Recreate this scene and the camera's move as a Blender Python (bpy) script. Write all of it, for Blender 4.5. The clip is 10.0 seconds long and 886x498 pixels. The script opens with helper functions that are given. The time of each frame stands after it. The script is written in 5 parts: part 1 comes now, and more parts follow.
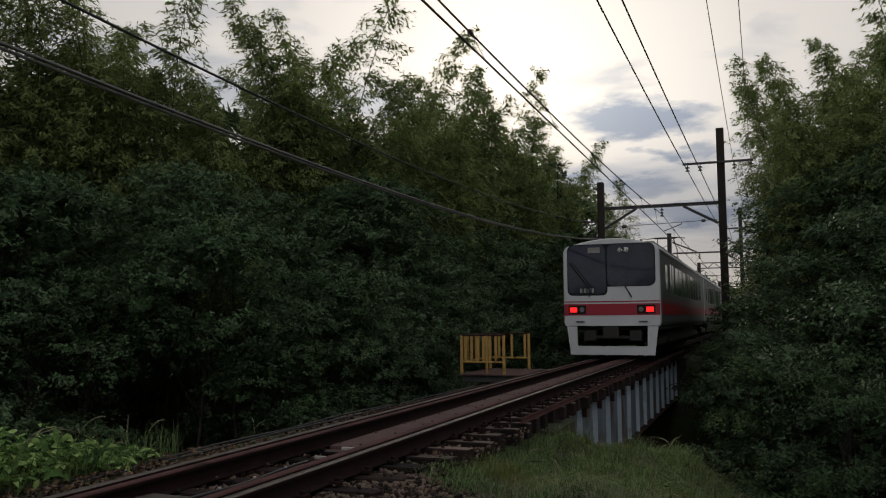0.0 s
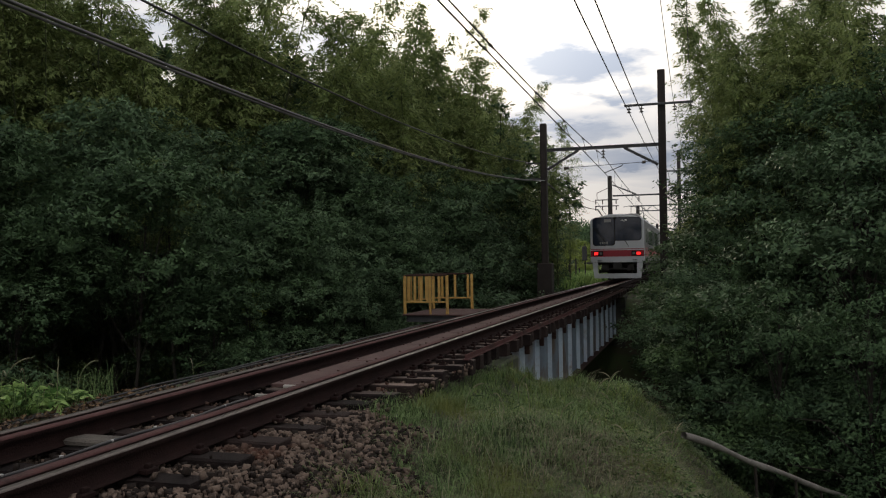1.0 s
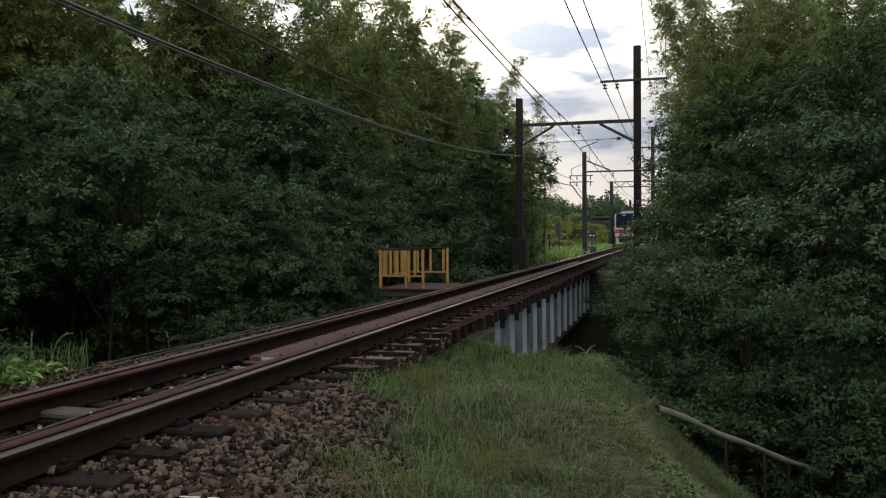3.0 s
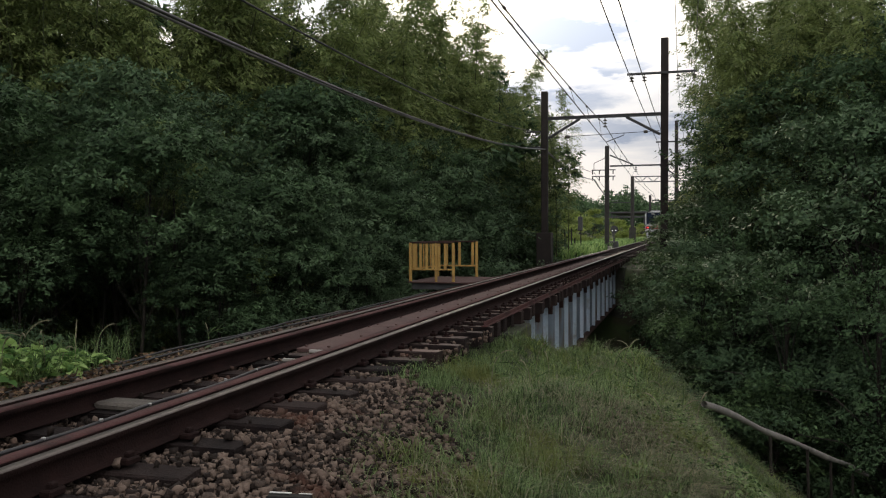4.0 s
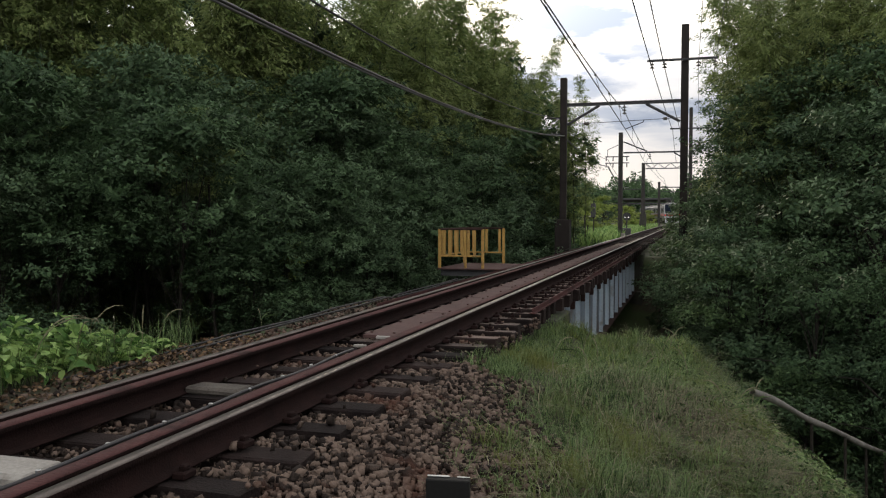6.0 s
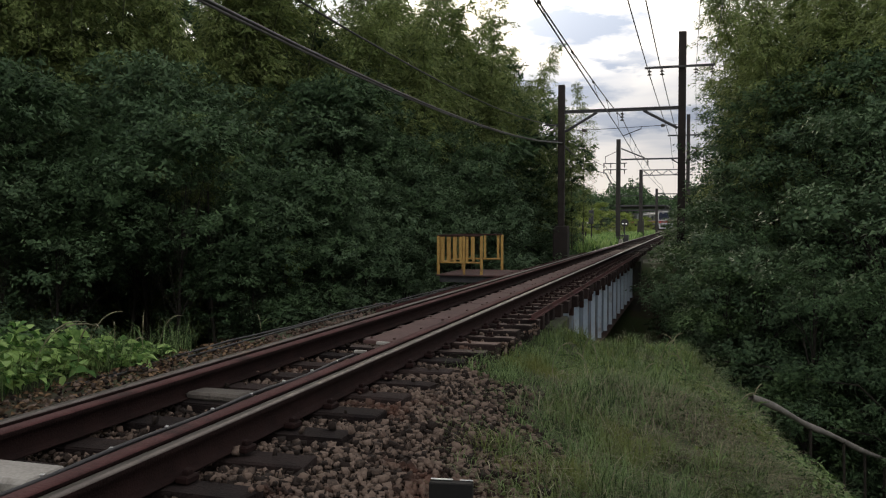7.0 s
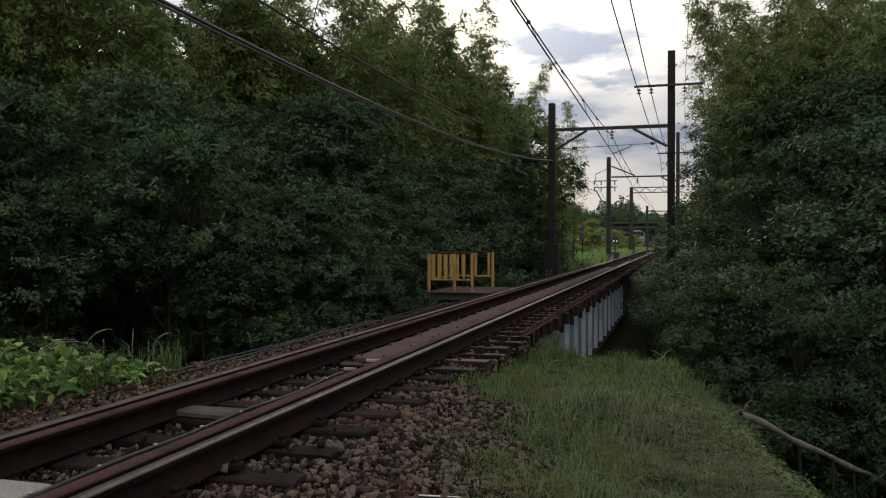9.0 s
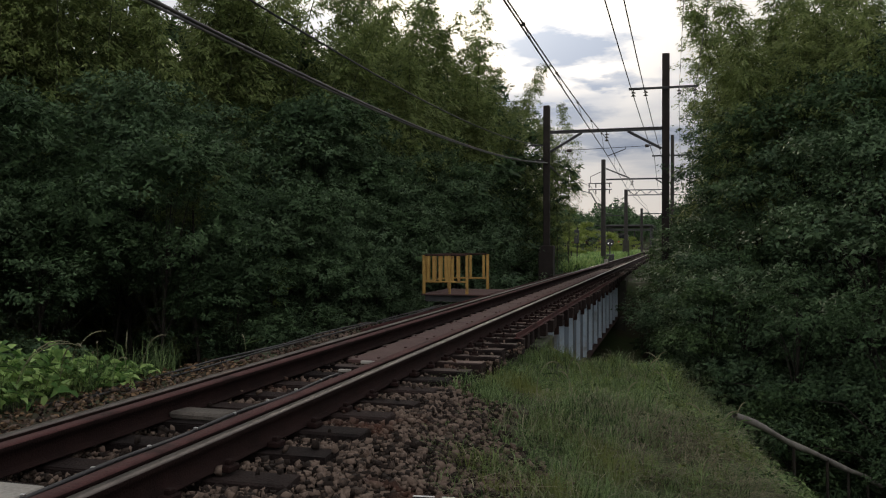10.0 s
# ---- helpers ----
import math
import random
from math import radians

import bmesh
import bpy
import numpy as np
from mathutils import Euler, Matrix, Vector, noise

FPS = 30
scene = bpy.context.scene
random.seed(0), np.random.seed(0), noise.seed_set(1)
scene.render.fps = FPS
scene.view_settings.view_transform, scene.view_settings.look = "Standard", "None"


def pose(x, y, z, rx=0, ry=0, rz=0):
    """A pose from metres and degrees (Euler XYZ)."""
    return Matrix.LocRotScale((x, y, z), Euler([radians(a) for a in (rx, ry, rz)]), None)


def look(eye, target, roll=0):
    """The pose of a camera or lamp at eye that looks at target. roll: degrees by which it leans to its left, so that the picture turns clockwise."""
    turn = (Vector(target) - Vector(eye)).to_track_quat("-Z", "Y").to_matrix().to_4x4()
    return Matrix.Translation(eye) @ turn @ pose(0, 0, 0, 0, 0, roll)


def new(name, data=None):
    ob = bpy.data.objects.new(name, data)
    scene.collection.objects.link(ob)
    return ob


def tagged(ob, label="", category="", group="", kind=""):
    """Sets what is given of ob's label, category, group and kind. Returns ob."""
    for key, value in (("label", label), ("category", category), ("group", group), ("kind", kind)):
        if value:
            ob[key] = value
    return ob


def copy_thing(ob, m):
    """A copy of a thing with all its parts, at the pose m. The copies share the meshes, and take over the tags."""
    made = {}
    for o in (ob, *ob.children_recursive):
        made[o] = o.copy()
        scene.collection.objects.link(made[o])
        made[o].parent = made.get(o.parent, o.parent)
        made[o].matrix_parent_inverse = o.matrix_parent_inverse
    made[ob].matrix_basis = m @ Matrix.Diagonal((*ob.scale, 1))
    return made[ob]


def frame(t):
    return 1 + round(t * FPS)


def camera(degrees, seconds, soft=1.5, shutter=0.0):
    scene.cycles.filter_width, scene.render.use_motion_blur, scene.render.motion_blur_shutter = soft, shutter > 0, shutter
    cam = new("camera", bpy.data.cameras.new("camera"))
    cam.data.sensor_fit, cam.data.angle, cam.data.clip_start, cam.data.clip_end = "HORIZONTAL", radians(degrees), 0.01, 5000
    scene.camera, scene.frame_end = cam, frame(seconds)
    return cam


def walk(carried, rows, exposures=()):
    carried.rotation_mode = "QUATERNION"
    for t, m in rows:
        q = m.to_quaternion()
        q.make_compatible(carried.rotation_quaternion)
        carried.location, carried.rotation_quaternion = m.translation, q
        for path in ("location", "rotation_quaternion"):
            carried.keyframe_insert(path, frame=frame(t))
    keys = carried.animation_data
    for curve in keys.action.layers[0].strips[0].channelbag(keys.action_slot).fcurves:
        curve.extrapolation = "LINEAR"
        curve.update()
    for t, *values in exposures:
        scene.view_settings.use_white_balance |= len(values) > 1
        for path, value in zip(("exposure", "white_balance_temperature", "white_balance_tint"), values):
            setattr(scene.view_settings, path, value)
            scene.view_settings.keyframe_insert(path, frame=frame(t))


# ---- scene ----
cam = camera(57.0, 10.0, soft=1.15)
PATH = [
    (0, (3.871, -0.368, 1.16), (3.149, 1.489, 1.329), -0.4),
    (0.5, (3.791, -0.21, 1.097), (3.153, 1.683, 1.194), -0.6),
    (1, (3.803, -0.207, 1.075), (3.21, 1.703, 1.106), -0.8),
    (1.5, (3.796, -0.198, 1.074), (3.236, 1.722, 1.069), -0.8),
    (2, (3.806, -0.23, 1.076), (3.261, 1.694, 1.053), -0.8),
    (3.5, (3.64, -0.211, 1.057), (3.108, 1.717, 1.023), -0.2),
    (4, (3.41, -0.146, 1.028), (2.839, 1.771, 0.984), -0.2),
    (4.5, (3.196, -0.189, 1.03), (2.598, 1.718, 0.948), 0.4),
    (5, (3.025, -0.292, 1.058), (2.436, 1.618, 0.972), -0.1),
    (5.5, (2.932, -0.347, 1.054), (2.348, 1.564, 0.971), -0.0),
    (7, (2.895, -0.402, 1.041), (2.318, 1.512, 0.979), 0.0),
    (7.5, (2.897, -0.42, 1.05), (2.324, 1.495, 1.004), 0.0),
    (8, (2.905, -0.422, 1.047), (2.335, 1.494, 1.016), -0.0),
    (8.5, (2.91, -0.422, 1.044), (2.345, 1.496, 1.02), 0.0),
    (9, (2.919, -0.433, 1.045), (2.362, 1.488, 1.025), -0.0),
    (9.5, (2.916, -0.428, 1.04), (2.366, 1.495, 1.023), 0.0),
    (10, (2.92, -0.43, 1.037), (2.375, 1.494, 1.023), 0.0),
]
walk(cam, [(t, look(eye, target, roll)) for t, eye, target, roll in PATH],
     exposures=[(0, -1.05), (0.5, -0.8), (1, -0.45), (2, -0.25), (3.5, -0.18), (4.5, 0.02), (5.5, 0.06), (7, -0.22), (8.5, -0.5), (10, -0.5)])

# ---- light ----
def nodes_of(idblock):
    idblock.use_nodes = True
    nt = idblock.node_tree
    nt.nodes.clear()
    return nt


def link(nt, a, b):
    nt.links.new(a, b)


SUN_AZ = radians(-16.5)      # from +y towards +x
SUN_EL = radians(16.0)
world = bpy.data.worlds.new("evening_sky")
scene.world = world
nt = nodes_of(world)
out = nt.nodes.new("ShaderNodeOutputWorld")
bg = nt.nodes.new("ShaderNodeBackground")
bg.inputs["Strength"].default_value = 0.10
sky = nt.nodes.new("ShaderNodeTexSky")
sky.sky_type = "NISHITA"
sky.sun_disc = False
sky.sun_elevation = SUN_EL
sky.sun_rotation = SUN_AZ
sky.air_density, sky.dust_density, sky.ozone_density = 1.0, 2.0, 1.0
tc = nt.nodes.new("ShaderNodeTexCoord")
# cloud deck: streaks stretched along the horizon
mp = nt.nodes.new("ShaderNodeMapping")
mp.inputs["Scale"].default_value = (2.2, 2.2, 9.0)
mp.inputs["Location"].default_value = (0.35, 0.1, 0.62)
link(nt, tc.outputs["Generated"], mp.inputs["Vector"])
nz = nt.nodes.new("ShaderNodeTexNoise")
nz.inputs["Scale"].default_value = 1.5
nz.inputs["Detail"].default_value = 7.0
nz.inputs["Roughness"].default_value = 0.52
nz.inputs["Distortion"].default_value = 0.5
link(nt, mp.outputs["Vector"], nz.inputs["Vector"])
ramp = nt.nodes.new("ShaderNodeValToRGB")
ramp.color_ramp.elements[0].position, ramp.color_ramp.elements[0].color = 0.30, (4.0, 4.7, 6.0, 1)
ramp.color_ramp.elements[1].position, ramp.color_ramp.elements[1].color = 0.515, (10.8, 10.3, 9.8, 1)
mid = ramp.color_ramp.elements.new(0.41)
mid.color = (7.2, 7.4, 7.9, 1)
# thin cloud lit by the low sun: brighter towards it
dot = nt.nodes.new("ShaderNodeVectorMath")
dot.operation = "DOT_PRODUCT"
dot.inputs[1].default_value = (math.sin(SUN_AZ) * math.cos(SUN_EL), math.cos(SUN_AZ) * math.cos(SUN_EL), math.sin(SUN_EL))
link(nt, tc.outputs["Generated"], dot.inputs[0])
halo = nt.nodes.new("ShaderNodeValToRGB")
halo.color_ramp.elements[0].position, halo.color_ramp.elements[0].color = 0.84, (0, 0, 0, 1)
halo.color_ramp.elements[1].position, halo.color_ramp.elements[1].color = 1.0, (20, 18.4, 15.4, 1)
hm = halo.color_ramp.elements.new(0.987)
hm.color = (10.2, 9.6, 8.7, 1)
hm = halo.color_ramp.elements.new(0.9955)
hm.color = (15.0, 13.6, 11.4, 1)
hm = halo.color_ramp.elements.new(0.96)
hm.color = (5.2, 4.95, 4.6, 1)
link(nt, dot.outputs["Value"], halo.inputs["Fac"])
# long lens-shaped clouds below the sun, and the noise that frays them
fray_map = nt.nodes.new("ShaderNodeMapping")
fray_map.inputs["Scale"].default_value = (1.0, 1.0, 3.2)
link(nt, tc.outputs["Generated"], fray_map.inputs["Vector"])
fray = nt.nodes.new("ShaderNodeTexNoise")
fray.inputs["Scale"].default_value = 14.0
fray.inputs["Detail"].default_value = 6.0
fray.inputs["Roughness"].default_value = 0.6
link(nt, fray_map.outputs["Vector"], fray.inputs["Vector"])
fray_mid = nt.nodes.new("ShaderNodeVectorMath")
fray_mid.operation = "SUBTRACT"
fray_mid.inputs[1].default_value = (0.5, 0.5, 0.5)
link(nt, fray.outputs["Color"], fray_mid.inputs[0])
fray_amp = nt.nodes.new("ShaderNodeVectorMath")
fray_amp.operation = "MULTIPLY"
fray_amp.inputs[1].default_value = (0.17, 0.17, 0.055)
link(nt, fray_mid.outputs["Vector"], fray_amp.inputs[0])
warped = nt.nodes.new("ShaderNodeVectorMath")
warped.operation = "ADD"
link(nt, tc.outputs["Generated"], warped.inputs[0]), link(nt, fray_amp.outputs["Vector"], warped.inputs[1])


def lobe(az, el, wide, high, weight):
    d = Vector((math.sin(radians(az)) * math.cos(radians(el)), math.cos(radians(az)) * math.cos(radians(el)), math.sin(radians(el))))
    sub = nt.nodes.new("ShaderNodeVectorMath")
    sub.operation = "SUBTRACT"
    sub.inputs[1].default_value = d
    link(nt, warped.outputs["Vector"], sub.inputs[0])
    sc = nt.nodes.new("ShaderNodeVectorMath")
    sc.operation = "MULTIPLY"
    sc.inputs[1].default_value = (1 / wide, 1 / wide, 1 / high)
    link(nt, sub.outputs["Vector"], sc.inputs[0])
    ln = nt.nodes.new("ShaderNodeVectorMath")
    ln.operation = "LENGTH"
    link(nt, sc.outputs["Vector"], ln.inputs[0])
    mr = nt.nodes.new("ShaderNodeMapRange")
    mr.interpolation_type = "SMOOTHSTEP"
    mr.inputs["From Min"].default_value, mr.inputs["From Max"].default_value = 0.25, 1.2
    mr.inputs["To Min"].default_value, mr.inputs["To Max"].default_value = weight, 0.0
    link(nt, ln.outputs["Value"], mr.inputs["Value"])
    return mr.outputs["Result"]


fac = nz.outputs["Fac"]
for spec in ((-7.6, 13.4, 0.10, 0.026, 0.30), (-4.6, 11.0, 0.06, 0.011, 0.22), (-5.0, 7.0, 0.14, 0.014, 0.18), (-9.0, 9.0, 0.10, 0.012, 0.14), (5.0, 22.0, 0.10, 0.03, 0.10)):
    take = nt.nodes.new("ShaderNodeMath")
    take.operation = "SUBTRACT"
    link(nt, fac, take.inputs[0]), link(nt, lobe(*spec), take.inputs[1])
    fac = take.outputs[0]
# the deck is thin where the sun stands behind it
thin = nt.nodes.new("ShaderNodeMapRange")
thin.inputs["From Min"].default_value, thin.inputs["From Max"].default_value = 0.9915, 0.998
thin.inputs["To Min"].default_value, thin.inputs["To Max"].default_value = 0.0, 0.15
link(nt, dot.outputs["Value"], thin.inputs["Value"])
thinned = nt.nodes.new("ShaderNodeMath")
thinned.operation = "ADD"
link(nt, fac, thinned.inputs[0]), link(nt, thin.outputs["Result"], thinned.inputs[1])
link(nt, thinned.outputs[0], ramp.inputs["Fac"])
# the deck dims a little overhead to hold down light on the ground
sep = nt.nodes.new("ShaderNodeSeparateXYZ")
link(nt, tc.outputs["Generated"], sep.inputs["Vector"])
lift = nt.nodes.new("ShaderNodeMapRange")
lift.inputs["From Min"].default_value, lift.inputs["From Max"].default_value = 0.20, 0.80
lift.inputs["To Min"].default_value, lift.inputs["To Max"].default_value = 1.08, 0.88
link(nt, sep.outputs["Z"], lift.inputs["Value"])
# the unseen deck behind the viewer is brightened to light the wood's face
opp = nt.nodes.new("ShaderNodeMapRange")
opp.inputs["From Min"].default_value, opp.inputs["From Max"].default_value = 0.15, -0.85
opp.inputs["To Min"].default_value, opp.inputs["To Max"].default_value = 1.0, 1.5
link(nt, sep.outputs["Y"], opp.inputs["Value"])
both = nt.nodes.new("ShaderNodeMath")
both.operation = "MULTIPLY"
link(nt, lift.outputs["Result"], both.inputs[0]), link(nt, opp.outputs["Result"], both.inputs[1])
# the deck turns blue-grey towards the horizon
low = nt.nodes.new("ShaderNodeValToRGB")
low.color_ramp.elements[0].position, low.color_ramp.elements[0].color = 0.04, (0.60, 0.60, 0.61, 1)
low.color_ramp.elements[1].position, low.color_ramp.elements[1].color = 0.25, (1, 1, 1, 1)
lm = low.color_ramp.elements.new(0.13)
lm.color = (0.51, 0.54, 0.59, 1)
lm = low.color_ramp.elements.new(0.19)
lm.color = (0.80, 0.81, 0.83, 1)
link(nt, sep.outputs["Z"], low.inputs["Fac"])
tint = nt.nodes.new("ShaderNodeVectorMath")
tint.operation = "MULTIPLY"
link(nt, low.outputs["Color"], tint.inputs[1])
deck = nt.nodes.new("ShaderNodeVectorMath")
deck.operation = "SCALE"
link(nt, ramp.outputs["Color"], deck.inputs[0]), link(nt, both.outputs[0], deck.inputs["Scale"])
mixc = nt.nodes.new("ShaderNodeMix")
mixc.data_type = "RGBA"
mixc.inputs["Factor"].default_value = 0.96
link(nt, sky.outputs["Color"], mixc.inputs["A"])
link(nt, deck.outputs["Vector"], mixc.inputs["B"])
# the clouds veil the glow
veil = nt.nodes.new("ShaderNodeVectorMath")
veil.operation = "MULTIPLY"
link(nt, halo.outputs["Color"], veil.inputs[0]), link(nt, ramp.outputs["Color"], veil.inputs[1])
veil_s = nt.nodes.new("ShaderNodeVectorMath")
veil_s.operation = "SCALE"
veil_s.inputs["Scale"].default_value = 1 / 11.6
link(nt, veil.outputs["Vector"], veil_s.inputs[0])
addc = nt.nodes.new("ShaderNodeVectorMath")
addc.operation = "ADD"
link(nt, mixc.outputs["Result"], addc.inputs[0])
link(nt, veil_s.outputs["Vector"], addc.inputs[1])
link(nt, addc.outputs["Vector"], tint.inputs[0])
link(nt, tint.outputs["Vector"], bg.inputs["Color"])
link(nt, bg.outputs["Background"], out.inputs["Surface"])

sun_data = bpy.data.lights.new("sun", "SUN")
sun_data.energy, sun_data.angle, sun_data.color = 1.3, radians(12), (1.0, 0.86, 0.68)
sun = new("sun", sun_data)
sun.matrix_world = look((0, 0, 0), (-math.sin(SUN_AZ) * math.cos(SUN_EL), -math.cos(SUN_AZ) * math.cos(SUN_EL), -math.sin(SUN_EL)))


# ---- materials ----
def material(name, dark, light, rough=0.8, metal=0.0, scale=8.0, fine=60.0, bump=0.3, stain=None, stain_at=0.6, island=0.0, spec=0.5, trans=0.0, rnd=0.0):
    """Two scales of variation between two colours, with relief; stain: a third colour in patches."""
    m = bpy.data.materials.new(name)
    nt = nodes_of(m)
    out = nt.nodes.new("ShaderNodeOutputMaterial")
    b = nt.nodes.new("ShaderNodeBsdfPrincipled")
    b.inputs["Roughness"].default_value = rough
    b.inputs["Metallic"].default_value = metal
    b.inputs["Specular IOR Level"].default_value = spec
    tc = nt.nodes.new("ShaderNodeTexCoord")
    n1 = nt.nodes.new("ShaderNodeTexNoise")
    n1.inputs["Scale"].default_value = scale
    n1.inputs["Detail"].default_value = 4
    n2 = nt.nodes.new("ShaderNodeTexNoise")
    n2.inputs["Scale"].default_value = fine
    n2.inputs["Detail"].default_value = 3
    for n in (n1, n2):
        link(nt, tc.outputs["Object"], n.inputs["Vector"])
    mx = nt.nodes.new("ShaderNodeMath")
    mx.operation = "MULTIPLY_ADD"
    mx.inputs[1].default_value = 0.6
    link(nt, n1.outputs["Fac"], mx.inputs[0])
    m2 = nt.nodes.new("ShaderNodeMath")
    m2.operation = "MULTIPLY"
    m2.inputs[1].default_value = 0.4
    link(nt, n2.outputs["Fac"], m2.inputs[0])
    link(nt, m2.outputs[0], mx.inputs[2])
    fac = mx.outputs[0]
    if island or rnd:
        if island:
            g = nt.nodes.new("ShaderNodeNewGeometry")
            src, amount = g.outputs["Random Per Island"], island
        else:
            g = nt.nodes.new("ShaderNodeObjectInfo")
            src, amount = g.outputs["Random"], rnd
        s = nt.nodes.new("ShaderNodeMath")
        s.operation = "MULTIPLY_ADD"
        s.inputs[1].default_value, s.inputs[2].default_value = amount, -amount / 2
        link(nt, src, s.inputs[0])
        a = nt.nodes.new("ShaderNodeMath")
        a.operation = "ADD"
        link(nt, fac, a.inputs[0]), link(nt, s.outputs[0], a.inputs[1])
        fac = a.outputs[0]
    r = nt.nodes.new("ShaderNodeValToRGB")
    r.color_ramp.elements[0].position, r.color_ramp.elements[0].color = 0.3, (*dark, 1)
    r.color_ramp.elements[1].position, r.color_ramp.elements[1].color = 0.7, (*light, 1)
    link(nt, fac, r.inputs["Fac"])
    col = r.outputs["Color"]
    if stain:
        n3 = nt.nodes.new("ShaderNodeTexNoise")
        n3.inputs["Scale"].default_value = scale * 0.45
        n3.inputs["Detail"].default_value = 6
        n3.inputs["Roughness"].default_value = 0.7
        link(nt, tc.outputs["Object"], n3.inputs["Vector"])
        r3 = nt.nodes.new("ShaderNodeValToRGB")
        r3.color_ramp.elements[0].position, r3.color_ramp.elements[1].position = stain_at - 0.06, stain_at + 0.06
        link(nt, n3.outputs["Fac"], r3.inputs["Fac"])
        c = nt.nodes.new("ShaderNodeMix")
        c.data_type = "RGBA"
        link(nt, r3.outputs["Color"], c.inputs["Factor"])
        link(nt, col, c.inputs["A"])
        c.inputs["B"].default_value = (*stain, 1)
        col = c.outputs["Result"]
    link(nt, col, b.inputs["Base Color"])
    if bump:
        bp = nt.nodes.new("ShaderNodeBump")
        bp.inputs["Strength"].default_value, bp.inputs["Distance"].default_value = bump, 0.01
        link(nt, n2.outputs["Fac"], bp.inputs["Height"])
        link(nt, bp.outputs["Normal"], b.inputs["Normal"])
    if trans:
        t = nt.nodes.new("ShaderNodeBsdfTranslucent")
        link(nt, col, t.inputs["Color"])
        ms = nt.nodes.new("ShaderNodeMixShader")
        ms.inputs["Fac"].default_value = trans
        link(nt, b.outputs["BSDF"], ms.inputs[1]), link(nt, t.outputs["BSDF"], ms.inputs[2])
        link(nt, ms.outputs["Shader"], out.inputs["Surface"])
    else:
        link(nt, b.outputs["BSDF"], out.inputs["Surface"])
    return m


def glow(name, colour, strength):
    m = bpy.data.materials.new(name)
    nt = nodes_of(m)
    out = nt.nodes.new("ShaderNodeOutputMaterial")
    b = nt.nodes.new("ShaderNodeBsdfPrincipled")
    b.inputs["Base Color"].default_value = (*colour, 1)
    b.inputs["Emission Color"].default_value = (*colour, 1)
    b.inputs["Emission Strength"].default_value = strength
    link(nt, b.outputs["BSDF"], out.inputs["Surface"])
    return m


SOIL = material("soil", (0.022, 0.02, 0.012), (0.06, 0.052, 0.03), 0.95, scale=1.5, fine=30, bump=0.8, stain=(0.04, 0.06, 0.02), stain_at=0.5)
BALLAST = material("ballast_stone", (0.020, 0.0145, 0.012), (0.165, 0.122, 0.098), 0.9, scale=2.5, fine=90, bump=0.5, island=1.0, stain=(0.085, 0.042, 0.03), stain_at=0.6, spec=0.2)
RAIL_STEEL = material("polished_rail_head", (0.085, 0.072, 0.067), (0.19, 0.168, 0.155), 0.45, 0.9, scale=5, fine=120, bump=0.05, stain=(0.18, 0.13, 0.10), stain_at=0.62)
# rust brown deepened so that shade beneath the rail heads is in it
RAIL_RUST = material("rusted_shaded_rail_web", (0.008, 0.004, 0.0037), (0.024, 0.0115, 0.0105), 0.9, scale=6, fine=90, bump=0.6, spec=0.15)
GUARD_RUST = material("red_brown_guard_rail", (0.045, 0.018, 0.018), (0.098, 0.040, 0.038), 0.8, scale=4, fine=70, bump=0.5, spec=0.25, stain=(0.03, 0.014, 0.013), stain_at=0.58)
SLEEPER = material("tarred_wood_and_bridge_shade", (0.008, 0.0055, 0.0055), (0.032, 0.021, 0.019), 0.9, scale=5, fine=70, bump=1.0, rnd=0.35, spec=0.2)
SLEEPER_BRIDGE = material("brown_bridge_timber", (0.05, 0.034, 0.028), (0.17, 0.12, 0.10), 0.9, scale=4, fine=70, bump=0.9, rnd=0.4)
SLEEPER_GREY = material("weathered_grey_wood", (0.04, 0.035, 0.03), (0.12, 0.105, 0.09), 0.9, scale=5, fine=70, bump=0.9)
PLANK = material("red_brown_walk_plate", (0.045, 0.022, 0.020), (0.098, 0.052, 0.046), 0.85, scale=3, fine=60, bump=0.4, stain=(0.08, 0.05, 0.04), stain_at=0.62)
CONCRETE = material("old_concrete", (0.22, 0.21, 0.19), (0.42, 0.40, 0.37), 0.9, scale=3, fine=50, bump=0.4, stain=(0.10, 0.09, 0.07), stain_at=0.6)
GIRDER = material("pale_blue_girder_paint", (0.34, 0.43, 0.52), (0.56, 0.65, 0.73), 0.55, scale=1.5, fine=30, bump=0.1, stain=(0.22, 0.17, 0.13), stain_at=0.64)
# girder paint darkened to stand for shade on the web, plus brown stains
GIRDER_WEB = material("grimy_shaded_blue_web_paint", (0.10, 0.13, 0.17), (0.22, 0.27, 0.33), 0.6, scale=1.2, fine=22, bump=0.2, stain=(0.10, 0.07, 0.05), stain_at=0.56)
# concrete near black with the gully's shade in its colour, plus greenish patches
ABUTMENT = material("mossy_shaded_concrete", (0.022, 0.022, 0.019), (0.07, 0.067, 0.056), 0.9, scale=2, fine=40, bump=0.5, stain=(0.035, 0.045, 0.02), stain_at=0.55)
GIRDER_RUST = material("rusty_girder_flange", (0.018, 0.010, 0.009), (0.055, 0.030, 0.025), 0.9, scale=4, fine=60, bump=0.4, spec=0.2)
YELLOW = material("faded_yellow_paint", (0.28, 0.155, 0.035), (0.47, 0.30, 0.08), 0.6, scale=6, fine=60, bump=0.2, stain=(0.14, 0.07, 0.03), stain_at=0.64)
POLE = material("dark_brown_pole", (0.013, 0.010, 0.009), (0.036, 0.027, 0.024), 0.85, scale=3, fine=50, bump=0.4)
POLE_GREY = material("grey_concrete_pole", (0.022, 0.020, 0.019), (0.052, 0.048, 0.045), 0.85, scale=3, fine=50, bump=0.3)
